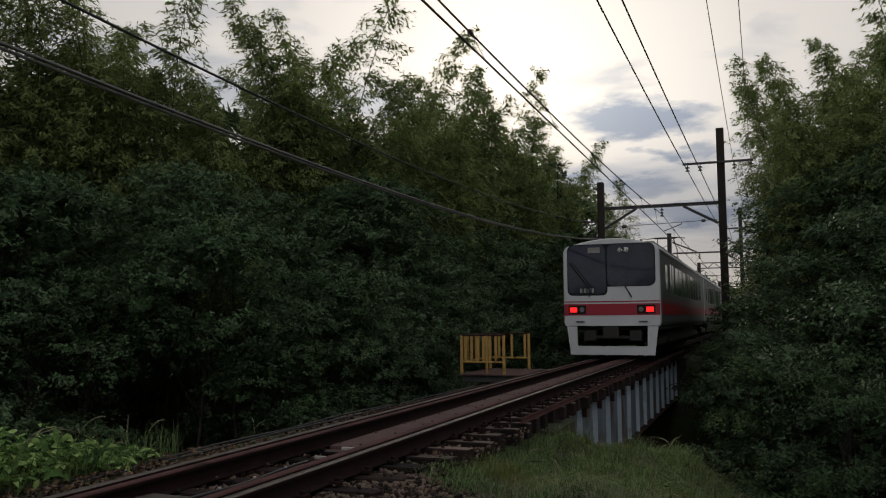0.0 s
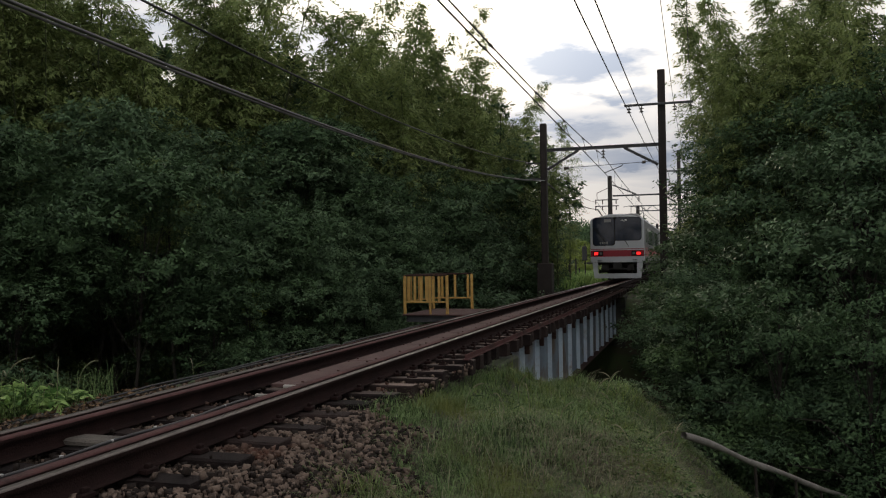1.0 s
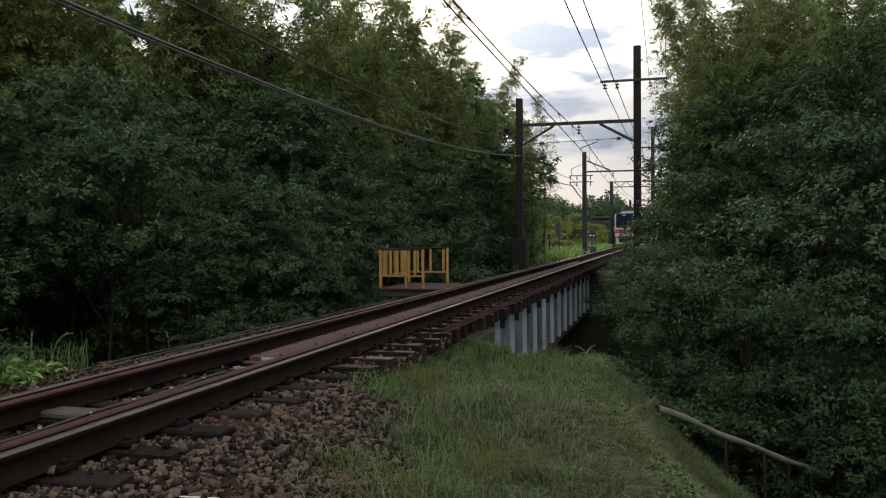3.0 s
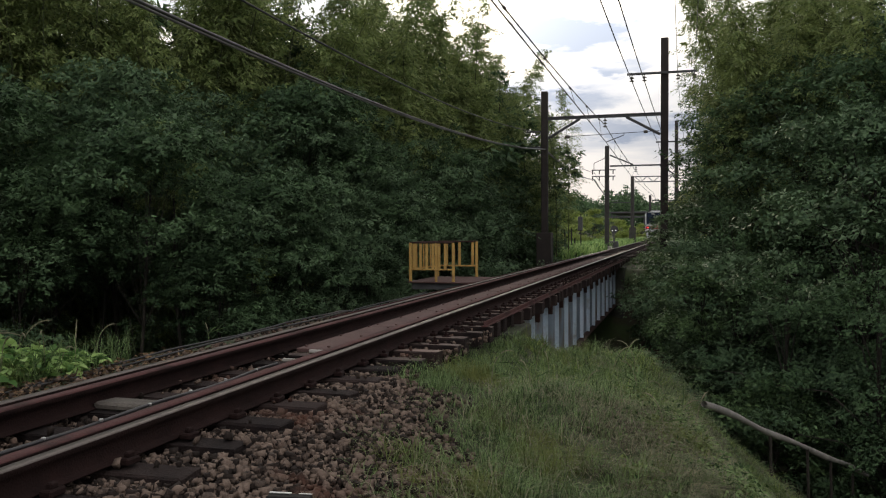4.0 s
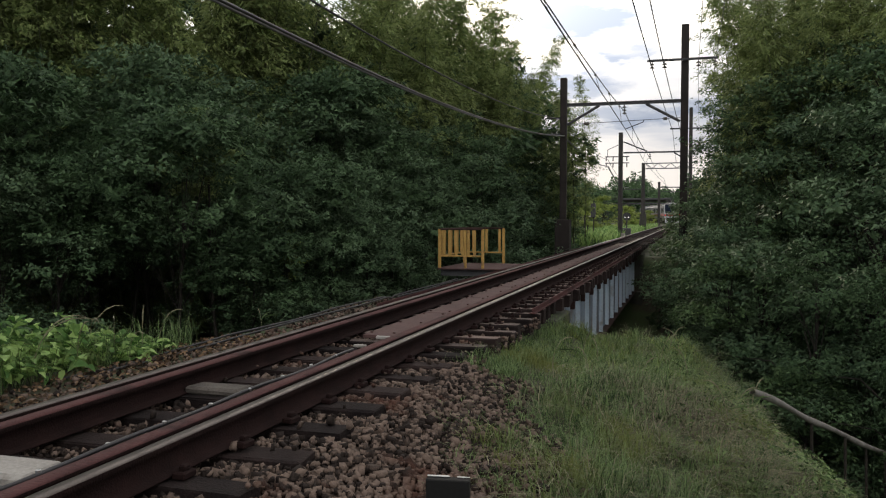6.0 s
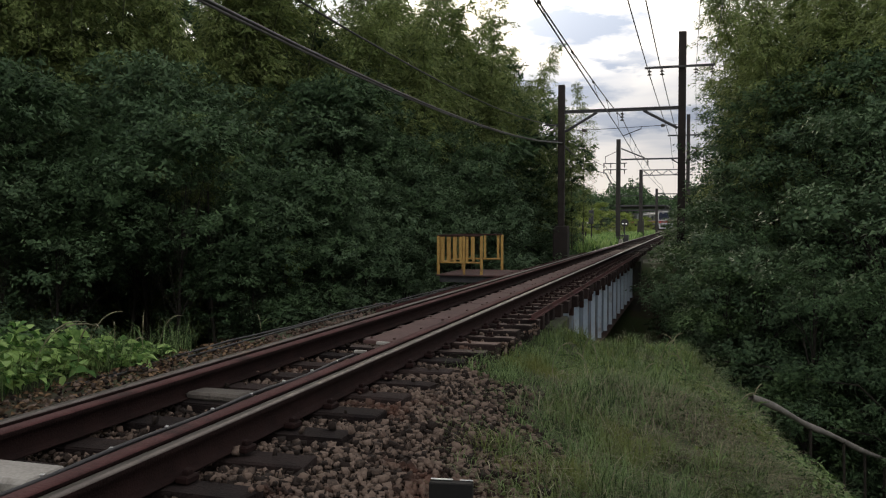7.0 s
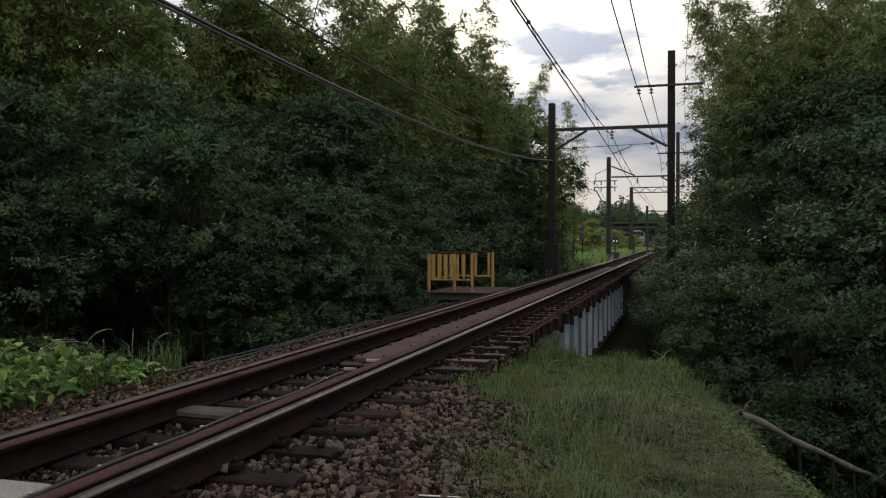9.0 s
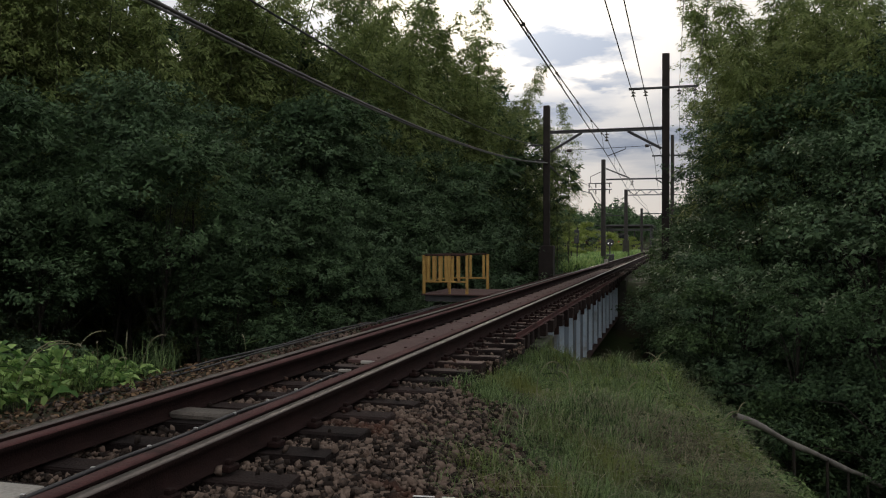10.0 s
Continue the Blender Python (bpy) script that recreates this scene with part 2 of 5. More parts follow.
STEEL_DARK = material("dark_painted_steel", (0.03, 0.03, 0.034), (0.075, 0.075, 0.08), 0.6, scale=4, fine=50, bump=0.1)
CABLE = material("black_cable_sheath", (0.012, 0.012, 0.014), (0.03, 0.03, 0.034), 0.5, scale=3, fine=40, bump=0.0)
# sheath lightened to carry the sun's light on the bundle in its colour
CABLE_GREY = material("sunlit_cable_sheath", (0.10, 0.10, 0.102), (0.20, 0.20, 0.202), 0.5, scale=3, fine=40, bump=0.0)
WIRE = material("overhead_copper_wire", (0.03, 0.024, 0.02), (0.06, 0.05, 0.04), 0.5, 0.6, scale=3, fine=40, bump=0.0)
CERAMIC = material("insulator_glaze", (0.05, 0.04, 0.035), (0.10, 0.085, 0.07), 0.25, scale=3, fine=40, bump=0.0)
BARK = material("bark", (0.010, 0.008, 0.006), (0.030, 0.024, 0.018), 0.95, scale=6, fine=60, bump=0.8)
CULM = material("bamboo_culm", (0.03, 0.042, 0.016), (0.08, 0.095, 0.035), 0.6, scale=4, fine=40, bump=0.1)
LEAF_DARK = material("dark_oak_leaf", (0.032, 0.063, 0.031), (0.112, 0.186, 0.086), 0.6, scale=0.5, fine=9, bump=0.0, island=0.35, trans=0.28, spec=0.15)
LEAF_GREY = material("grey_green_leaf", (0.048, 0.088, 0.048), (0.148, 0.230, 0.118), 0.6, scale=0.6, fine=9, bump=0.0, island=0.35, trans=0.25, spec=0.15)
LEAF_MID = material("mid_green_leaf", (0.042, 0.080, 0.032), (0.145, 0.228, 0.095), 0.6, scale=0.6, fine=9, bump=0.0, island=0.4, trans=0.3, spec=0.15)
LEAF_BAMBOO = material("bamboo_leaf", (0.105, 0.155, 0.052), (0.33, 0.40, 0.155), 0.5, scale=0.35, fine=9, bump=0.0, island=0.35, trans=0.45, spec=0.15)
LEAF_LIME = material("lime_green_leaf", (0.13, 0.19, 0.04), (0.36, 0.45, 0.12), 0.5, scale=0.5, fine=9, bump=0.0, island=0.4, trans=0.4, spec=0.15)
LEAF_BRIGHT = material("fresh_green_leaf", (0.08, 0.17, 0.045), (0.36, 0.52, 0.18), 0.5, scale=1.5, fine=20, bump=0.0, island=0.7, trans=0.35, spec=0.15)
GRASS = material("meadow_grass", (0.030, 0.062, 0.020), (0.21, 0.30, 0.125), 0.6, scale=1.6, fine=11, bump=0.0, stain=(0.155, 0.175, 0.052), stain_at=0.57, island=0.75, trans=0.35, spec=0.15)
GRASS_LUSH = material("lush_grass", (0.075, 0.13, 0.025), (0.33, 0.42, 0.13), 0.6, scale=0.9, fine=8, bump=0.0, island=0.4, trans=0.4, spec=0.15)
GRASS_DRY = material("dry_grass", (0.10, 0.094, 0.06), (0.33, 0.315, 0.21), 0.8, scale=2, fine=12, bump=0.0, island=0.4, trans=0.2, spec=0.15)
LITTER = material("fallen_brown_leaf", (0.05, 0.032, 0.018), (0.20, 0.13, 0.075), 0.85, scale=3, fine=20, bump=0.0, island=0.6, spec=0.2)
THATCH = material("matted_dead_grass", (0.045, 0.037, 0.027), (0.20, 0.17, 0.125), 0.9, scale=3, fine=20, bump=0.0, island=0.7, trans=0.1, spec=0.15)
TRAIN_WHITE = material("train_white_paint", (0.46, 0.48, 0.51), (0.56, 0.58, 0.61), 0.4, scale=1.2, fine=25, bump=0.0, stain=(0.36, 0.36, 0.36), stain_at=0.66)
# car sides darkened: the shade of the bank sits in their colour
TRAIN_GREY = material("train_shaded_side", (0.08, 0.088, 0.088), (0.13, 0.14, 0.14), 0.45, 0.35, scale=1.2, fine=25, bump=0.0)
TRAIN_RED = material("train_red_paint", (0.24, 0.006, 0.02), (0.33, 0.010, 0.03), 0.4, scale=1.5, fine=25, bump=0.0)
TRAIN_DARK = material("train_underframe_grime", (0.012, 0.012, 0.012), (0.035, 0.033, 0.03), 0.8, scale=3, fine=40, bump=0.3)
TRAIN_ROOF = material("train_roof_grey", (0.16, 0.16, 0.16), (0.26, 0.26, 0.26), 0.8, scale=2, fine=40, bump=0.2)
GLASS_DARK = material("tinted_windscreen", (0.010, 0.014, 0.026), (0.024, 0.033, 0.058), 0.05, scale=1.5, fine=15, bump=0.0, spec=0.38)
GLASS_SIDE = material("side_window_glass", (0.02, 0.024, 0.03), (0.05, 0.055, 0.065), 0.08, scale=1.5, fine=15, bump=0.0, spec=0.3)
RUBBER = material("black_rubber", (0.007, 0.007, 0.007), (0.016, 0.016, 0.016), 0.8, scale=4, fine=50, bump=0.1, spec=0.2)
TAIL = glow("red_tail_lamp", (1.0, 0.02, 0.02), 1.9)
LAMP_OFF = material("unlit_head_lamp", (0.10, 0.10, 0.10), (0.22, 0.22, 0.22), 0.15, scale=9, fine=60, bump=0.0)
SIGN_GLOW = glow("sign_letters", (0.75, 0.75, 0.72), 0.25)
SIGNAL_GLOW = glow("white_signal_lamp", (1.0, 0.97, 0.95), 1.1)
BARS = material("number_bars_grey", (0.18, 0.18, 0.17), (0.28, 0.28, 0.27), 0.6, scale=9, fine=60, bump=0.0)
SILVER = material("bare_clip_metal", (0.45, 0.45, 0.45), (0.65, 0.65, 0.65), 0.3, 0.9, scale=9, fine=60, bump=0.0)
WHITE_PAINT = material("white_edge_paint", (0.5, 0.5, 0.48), (0.75, 0.75, 0.72), 0.7, scale=9, fine=60, bump=0.1)
BARK_GREY = material("weathered_log_grey", (0.08, 0.074, 0.066), (0.26, 0.245, 0.225), 0.9, scale=3, fine=40, bump=0.6)


# ---- mesh tools ----
def arrays(name, co, faces, mats, smooth=False, idx=None):
    """A mesh from coordinate and face arrays (all faces of one corner count)."""
    co = np.asarray(co, dtype=np.float32)
    faces = np.asarray(faces, dtype=np.int32)
    k = faces.shape[1]
    me = bpy.data.meshes.new(name)
    me.vertices.add(len(co))
    me.vertices.foreach_set("co", co.ravel())
    me.loops.add(faces.size)
    me.loops.foreach_set("vertex_index", faces.ravel())
    me.polygons.add(len(faces))
    me.polygons.foreach_set("loop_start", np.arange(len(faces), dtype=np.int32) * k)
    me.polygons.foreach_set("loop_total", np.full(len(faces), k, dtype=np.int32))
    for m in mats:
        me.materials.append(m)
    if idx is not None:
        me.polygons.foreach_set("material_index", np.asarray(idx, dtype=np.int32))
    if smooth:
        me.polygons.foreach_set("use_smooth", np.ones(len(faces), dtype=bool))
    me.update(calc_edges=True)
    me.validate()
    return me


def finish(bm, name, mats, smooth=False):
    me = bpy.data.meshes.new(name)
    bmesh.ops.recalc_face_normals(bm, faces=bm.faces)
    bm.to_mesh(me)
    bm.free()
    for m in (mats if isinstance(mats, (list, tuple)) else [mats]):
        me.materials.append(m)
    if smooth:
        for p in me.polygons:
            p.use_smooth = True
    return me


def part(name, bm, mat, parent, label="", smooth=False):
    me = bm if isinstance(bm, bpy.types.Mesh) else finish(bm, name, mat, smooth)
    ob = new(name, me)
    ob.parent = parent
    if label:
        tagged(ob, label)
    return ob


def thing(name, label, category, m=None, group="", kind="", data=None):
    ob = new(name, data)
    if data is None:
        ob.empty_display_size = 0.2
    if m is not None:
        ob.matrix_basis = m
    return tagged(ob, label, category, group, kind)


def box(bm, x0, x1, y0, y1, z0, z1, bevel=0.0, mat=0):
    r = bmesh.ops.create_cube(bm, size=1.0, matrix=Matrix.LocRotScale(((x0 + x1) / 2, (y0 + y1) / 2, (z0 + z1) / 2), None, (abs(x1 - x0), abs(y1 - y0), abs(z1 - z0))))
    vs = r["verts"]
    fs = list({f for v in vs for f in v.link_faces})
    for f in fs:
        f.material_index = mat
    if bevel:
        es = list({e for v in vs for e in v.link_edges})
        bmesh.ops.bevel(bm, geom=es, offset=bevel, segments=1, affect="EDGES", profile=0.5)
    return bm


def boxes(*specs, bevel=0.0):
    bm = bmesh.new()
    for s in specs:
        box(bm, *s, bevel=bevel)
    return bm


def rod(bm, a, b, r0, r1=None, n=8, mat=0):
    """A tapered round bar from a to b."""
    a, b = Vector(a), Vector(b)
    r1 = r0 if r1 is None else r1
    d = b - a
    m = Matrix.Translation((a + b) / 2) @ d.to_track_quat("Z", "Y").to_matrix().to_4x4()
    r = bmesh.ops.create_cone(bm, cap_ends=True, segments=n, radius1=r0, radius2=r1, depth=d.length, matrix=m)
    for f in {f for v in r["verts"] for f in v.link_faces}:
        f.material_index = mat
    return bm


def tube(points, radii, n=6):
    """Coordinates and quads of a round tube through points."""
    pts = np.array(points, dtype=float)
    rad = np.broadcast_to(np.array(radii, dtype=float), (len(pts),))
    tan = np.gradient(pts, axis=0)
    tan /= np.linalg.norm(tan, axis=1)[:, None] + 1e-9
    ref = np.where(np.abs(tan[:, 2:3]) > 0.9, np.array([[1.0, 0, 0]]), np.array([[0, 0, 1.0]]))
    u = np.cross(ref, tan)
    u /= np.linalg.norm(u, axis=1)[:, None] + 1e-9
    v = np.cross(tan, u)
    a = np.arange(n) * 2 * np.pi / n
    co = pts[:, None] + rad[:, None, None] * (np.cos(a)[None, :, None] * u[:, None] + np.sin(a)[None, :, None] * v[:, None])
    k = len(pts)
    i, j = np.meshgrid(np.arange(k - 1), np.arange(n), indexing="ij")
    f = np.stack([i * n + j, i * n + (j + 1) % n, (i + 1) * n + (j + 1) % n, (i + 1) * n + j], -1).reshape(-1, 4)
    return co.reshape(-1, 3), f


def joined(pieces):
    co, fa, k = [], [], 0
    for c, f in pieces:
        co.append(c), fa.append(f + k)
        k += len(c)
    return np.concatenate(co), np.concatenate(fa)


def leaves(rng, centre, along, length, width, droop=0.3):
    """Folded four-cornered leaves at centres, pointing along; two triangles each."""
    n = len(centre)
    d = along / (np.linalg.norm(along, axis=1)[:, None] + 1e-9)
    d = d + np.array([0, 0, -droop]) * rng.random((n, 1))
    d /= np.linalg.norm(d, axis=1)[:, None] + 1e-9
    s = np.cross(d, rng.normal(0, 1, (n, 3)) * 0.6 + np.array([0, 0, 1.0]))
    s /= np.linalg.norm(s, axis=1)[:, None] + 1e-9
    up = np.cross(s, d)
    ln = (length * rng.uniform(0.65, 1.25, n))[:, None]
    wd = (width * rng.uniform(0.7, 1.25, n))[:, None]
    base = centre
    m = centre + d * ln * 0.45
    co = np.stack([base, m + s * wd * 0.5 + up * wd * 0.18, centre + d * ln - up * ln * 0.08, m - s * wd * 0.5 + up * wd * 0.18], 1).reshape(-1, 3)
    q = np.arange(n)[:, None] * 4
    f = np.concatenate([q + np.array([[0, 1, 2]]), q + np.array([[0, 2, 3]])], 1).reshape(-1, 3)
    return co, f


def small_leaves(rng, centre, along, length, width, droop=0.3, flat=0.6, face=None):
    """Small pointed leaves of one triangle each, turned to face outwards (upwards without face)."""
    n = len(centre)
    face = np.array([[0, 0, 1.0]]) if face is None else face
    d = along / (np.linalg.norm(along, axis=1)[:, None] + 1e-9) + np.array([0, 0, -droop]) * rng.random((n, 1))
    d /= np.linalg.norm(d, axis=1)[:, None] + 1e-9
    s = np.cross(d, rng.normal(0, flat, (n, 3)) + face)
    s /= np.linalg.norm(s, axis=1)[:, None] + 1e-9
    ln = (length * rng.uniform(0.6, 1.3, n))[:, None]
    wd = (width * rng.uniform(0.7, 1.3, n))[:, None]
    co = np.stack([centre - s * wd * 0.5, centre + s * wd * 0.5 + d * ln * 0.15, centre + d * ln], 1).reshape(-1, 3)
    f = np.arange(3 * n, dtype=np.int32).reshape(-1, 3)
    turn = np.sum(np.cross(s, d) * face, axis=1) < 0
    f[turn] = f[turn][:, ::-1]
    return co, f


def soft_crown(rng, co, f, face, mats, jitter=0.3):
    """A crown mesh whose leaves take the light as the rounded clump that they grow on."""
    me = arrays("crown", co, f, mats, True)
    nrm = face + rng.normal(0, jitter, face.shape)
    nrm /= np.linalg.norm(nrm, axis=1)[:, None] + 1e-9
    me.normals_split_custom_set(np.repeat(nrm, 3, 0).tolist())
    return me


def sstep(a, b, v):
    t = np.clip((np.asarray(v, dtype=float) - a) / (b - a), 0, 1)
    return t * t * (3 - 2 * t)


# ---- ground ----
def wave(x, y, s):
    return np.sin(x * 1.7 * s + 1.3 * np.sin(y * 1.1 * s)) * np.cos(y * 1.3 * s + 0.7 * np.sin(x * 0.9 * s))


def track_x(y):
    """The line's centre: straight, then a bend to the left."""
    y = np.asarray(y, dtype=float)
    return np.where(y > 132, -(y - 132) ** 2 / 545, 0.0)


def mound_edge(y):
    """Where the top of the right bank breaks off into the gully."""
    return 4.25 - 0.5 * sstep(3.0, 7.0, y) - 0.98 * sstep(6.6, 10.4, y) + 0.06 * np.sin(y * 2.3)


def ground_z(x, y):
    x, y = np.asarray(x, dtype=float), np.asarray(y, dtype=float)
    xr = x - np.where(y > 300, track_x(300), track_x(y))
    z = np.full(np.broadcast(x, y).shape, -0.30)
    # right bank
    near = sstep(1.0, 4.5, y)
    r = np.maximum(xr - 1.35, 0)
    edge = mound_edge(y)
    slope = -0.26 * np.minimum(r, edge - 1.35)
    drop = np.maximum(xr - edge, 0)
    far_flat = sstep(45, 70, y)
    z = z + slope * (1 - 0.6 * far_flat) - np.minimum(drop * (0.15 + 0.75 * near), 4.2 * near + 0.3) * (1 - far_flat)
    # left bank
    l = np.maximum(-xr - 2.0, 0)
    ledge = 0.05 + 0.35 * (1 - sstep(5, 9, y))
    dl = np.maximum(l - ledge, 0)
    z = z - 0.06 * np.minimum(l, 2.0) - np.minimum(dl * 1.1, 4.6) * (1 - sstep(34, 46, y)) 
    z = z + np.clip((-xr - 11) * 0.35, 0, 5.0) * (1 - 0.7 * sstep(40, 60, y))
    z = z + np.clip((xr - 12) * 0.3, 0, 4.0)
    # gully under the bridge
    g = sstep(11.6, 15.0, y) * (1 - sstep(29.5, 33.0, y))
    z = z * (1 - g) + np.minimum(z, -5.2) * g
    z = z - 0.22 * np.exp(-((xr - 1.3) / 0.7) ** 2) * sstep(6.5, 9.5, y)
    z = z - (0.22 - 0.10 * sstep(2.2, 2.8, xr)) * sstep(7.2, 9.4, y) * sstep(1.1, 1.7, xr) * (1 - sstep(11.6, 12.4, y))
    rough = 1 - np.exp(-np.maximum(np.abs(xr) - 1.6, 0))
    return z + rough * (0.05 * wave(x, y, 1.0) + 0.03 * wave(x, y, 3.1))


def axis(parts):
    return np.unique(np.concatenate([np.arange(a, b, s) for a, b, s in parts]))


gx = axis([(-1600, -200, 200), (-200, -40, 16), (-40, -10, 1.0), (-10, 10, 0.2), (10, 40, 1.0), (40, 200, 16), (200, 1601, 200)])
gy = axis([(-1600, -100, 250), (-100, -10, 10), (-10, 0, 0.8), (0, 36, 0.25), (36, 80, 1.0), (80, 260, 6), (260, 2600, 180)])
GX, GY = np.meshgrid(gx, gy, indexing="ij")
gco = np.stack([GX, GY, ground_z(GX, GY)], -1).reshape(-1, 3)
ii, jj = np.meshgrid(np.arange(len(gx) - 1), np.arange(len(gy) - 1), indexing="ij")
w = len(gy)
gf = np.stack([ii * w + jj, (ii + 1) * w + jj, (ii + 1) * w + jj + 1, ii * w + jj + 1], -1).reshape(-1, 4)
ground = thing("ground", "dark soil banks and gully with sparse growth", "ground", kind="structure", data=arrays("ground", gco, gf, [SOIL], True))

BRIDGE_Y0, BRIDGE_Y1 = 12.4, 32.0
SLEEPER_TOP = -0.165

# ---- railway track ----
track = thing("railway_track", "single narrow-gauge track with rusty guard rails on wooden sleepers", "railway track", kind="structure")


def rail_profile(s):
    half = [(0.0, 0.0), (0.030, 0.0), (0.0325, -0.008), (0.032, -0.036), (0.009, -0.046), (0.008, -0.125), (0.02, -0.135), (0.061, -0.145), (0.061, -0.153), (0.0, -0.153)]
    return [(x * s, z * s) for x, z in half[:-1]] + [(-x * s, z * s) for x, z in reversed(half[1:-1])]


def rail_mesh(name, offset, ys, top, head, mats):
    prof = np.array(rail_profile(1.0))
    prof[np.abs(prof[:, 1]) < 0.04, 0] *= head
    ys = np.array(ys, dtype=float)
    cx = track_x(ys)
    co = np.stack([cx[:, None] + offset + prof[None, :, 0], np.repeat(ys[:, None], len(prof), 1), np.full((len(ys), 1), top) + prof[None, :, 1]], -1)
    n, k = len(prof), len(ys)
    i, j = np.meshgrid(np.arange(k - 1), np.arange(n), indexing="ij")
    f = np.stack([i * n + j, (i + 1) * n + j, (i + 1) * n + (j + 1) % n, i * n + (j + 1) % n], -1).reshape(-1, 4)
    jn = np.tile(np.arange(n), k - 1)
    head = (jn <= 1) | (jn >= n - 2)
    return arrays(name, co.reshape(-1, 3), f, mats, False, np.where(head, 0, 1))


rail_ys = list(range(-30, 131, 10)) + list(range(132, 301, 6))
for off in (-0.566, 0.566):
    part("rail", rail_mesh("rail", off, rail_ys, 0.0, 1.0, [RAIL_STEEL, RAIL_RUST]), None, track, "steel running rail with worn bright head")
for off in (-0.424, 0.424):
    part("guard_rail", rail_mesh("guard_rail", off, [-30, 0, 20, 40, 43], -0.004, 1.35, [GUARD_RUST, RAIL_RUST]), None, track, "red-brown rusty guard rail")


def sleeper_mesh(name, wid, length, thick, mat, seed, side=None):
    rng = random.Random(seed)
    bm = boxes((-length / 2, length / 2, -wid / 2, wid / 2, -thick, 0.0), bevel=0.012)
    for v in bm.verts:
        v.co += Vector((rng.uniform(-0.012, 0.012), rng.uniform(-0.008, 0.008), rng.uniform(-0.006, 0.004)))
    bm.normal_update()
    # bridge timbers: shade on the side faces is put in as darker wood
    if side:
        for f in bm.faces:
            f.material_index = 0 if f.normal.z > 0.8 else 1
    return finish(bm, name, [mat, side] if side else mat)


sl_near = [sleeper_mesh("sleeper", 0.21, 2.1, 0.15, SLEEPER, k) for k in range(5)]
sl_grey = sleeper_mesh("sleeper", 0.21, 2.1, 0.15, SLEEPER_GREY, 9)
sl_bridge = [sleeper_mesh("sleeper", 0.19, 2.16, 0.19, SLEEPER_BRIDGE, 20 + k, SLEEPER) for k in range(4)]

sy = 0.18
k = 0
rs = random.Random(5)
while sy < 110:
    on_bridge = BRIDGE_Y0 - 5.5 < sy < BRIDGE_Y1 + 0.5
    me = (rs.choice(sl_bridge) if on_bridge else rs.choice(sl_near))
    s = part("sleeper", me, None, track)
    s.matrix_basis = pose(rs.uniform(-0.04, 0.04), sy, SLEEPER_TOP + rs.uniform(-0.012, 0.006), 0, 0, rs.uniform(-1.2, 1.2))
    sy += 0.53
    k += 1
rb = random.Random(15)
for q in range(1, 40):
    s = part("sleeper", rb.choice(sl_near), None, track)
    s.matrix_basis = pose(rb.uniform(-0.04, 0.04), 0.18 - 0.53 * q, SLEEPER_TOP + rb.uniform(-0.012, 0.006), 0, 0, rb.uniform(-1.2, 1.2))
board = sleeper_mesh("weathered_board", 0.20, 0.42, 0.05, SLEEPER_GREY, 9)
b = part("weathered_board", board, None, track, "grey weathered board between the rails")
b.matrix_basis = pose(-0.18, 4.50, SLEEPER_TOP + 0.056, 0, 0, -2)
# fastenings beside the rails
spike = finish(boxes((-0.035, 0.035, -0.05, 0.05, 0.0, 0.035), (-0.018, 0.018, -0.024, 0.024, 0.03, 0.062), bevel=0.007), "spike", RAIL_RUST)
sy = 0.18
while sy < 31:
    for off in (-0.668, -0.474, 0.474, 0.668):
        s = part("spike", spike, None, track)
        s.matrix_basis = pose(off, sy + (0.03 if off > 0 else -0.03), SLEEPER_TOP + 0.004, 0, 0, rs.uniform(-8, 8))
    sy += 0.53
# walkway plates between the guard rails over the bridge
y = 6.5
while y < BRIDGE_Y1:
    bm = boxes((0.05, 0.355, y, y + 1.78, -0.055, -0.022), bevel=0.004)
    for u in (0.12, 0.9, 1.66):
        for xx in (0.09, 0.31):
            rod(bm, (xx, y + u, -0.024), (xx, y + u, -0.008), 0.014, n=6)
    part("walk_plate", bm, PLANK, track, "red-brown plank walkway between the rails")
    y += 1.8
part("edge_strip", boxes((0.20, 0.33, 6.44, 6.475, -0.05, -0.022), (0.17, 0.28, 6.0, 6.035, -0.06, -0.036), bevel=0.004), CONCRETE, track, "worn white end strips of the walkway")
# signal cable with bright clips beside the guard rail
cy = np.linspace(1.5, 5.6, 30)
part("track_cable", arrays("track_cable", *tube(np.stack([0.345 + 0.008 * np.sin(cy * 3), cy, -0.008 + 0.006 * np.sin(cy * 5)], 1), 0.011, 6), [CABLE]), None, track, "black cable clipped along the guard rail")
for q in np.arange(1.9, 5.6, 0.42):
    part("cable_clip", boxes((0.335, 0.355, q - 0.009, q + 0.009, -0.008, 0.008), bevel=0.003), SILVER, track, "bright metal clip")

block = thing("concrete_block", "pale weathered concrete block lying between the rails", "concrete block", pose(-0.15, 2.62, -0.20))
part("block", boxes((-0.25, 0.25, -0.13, 0.13, -0.08, 0.10), bevel=0.02), CONCRETE, block)
part("cap", boxes((0.253, 0.34, -0.11, 0.11, -0.08, 0.07), bevel=0.012), GUARD_RUST, block, "rusty end plate")

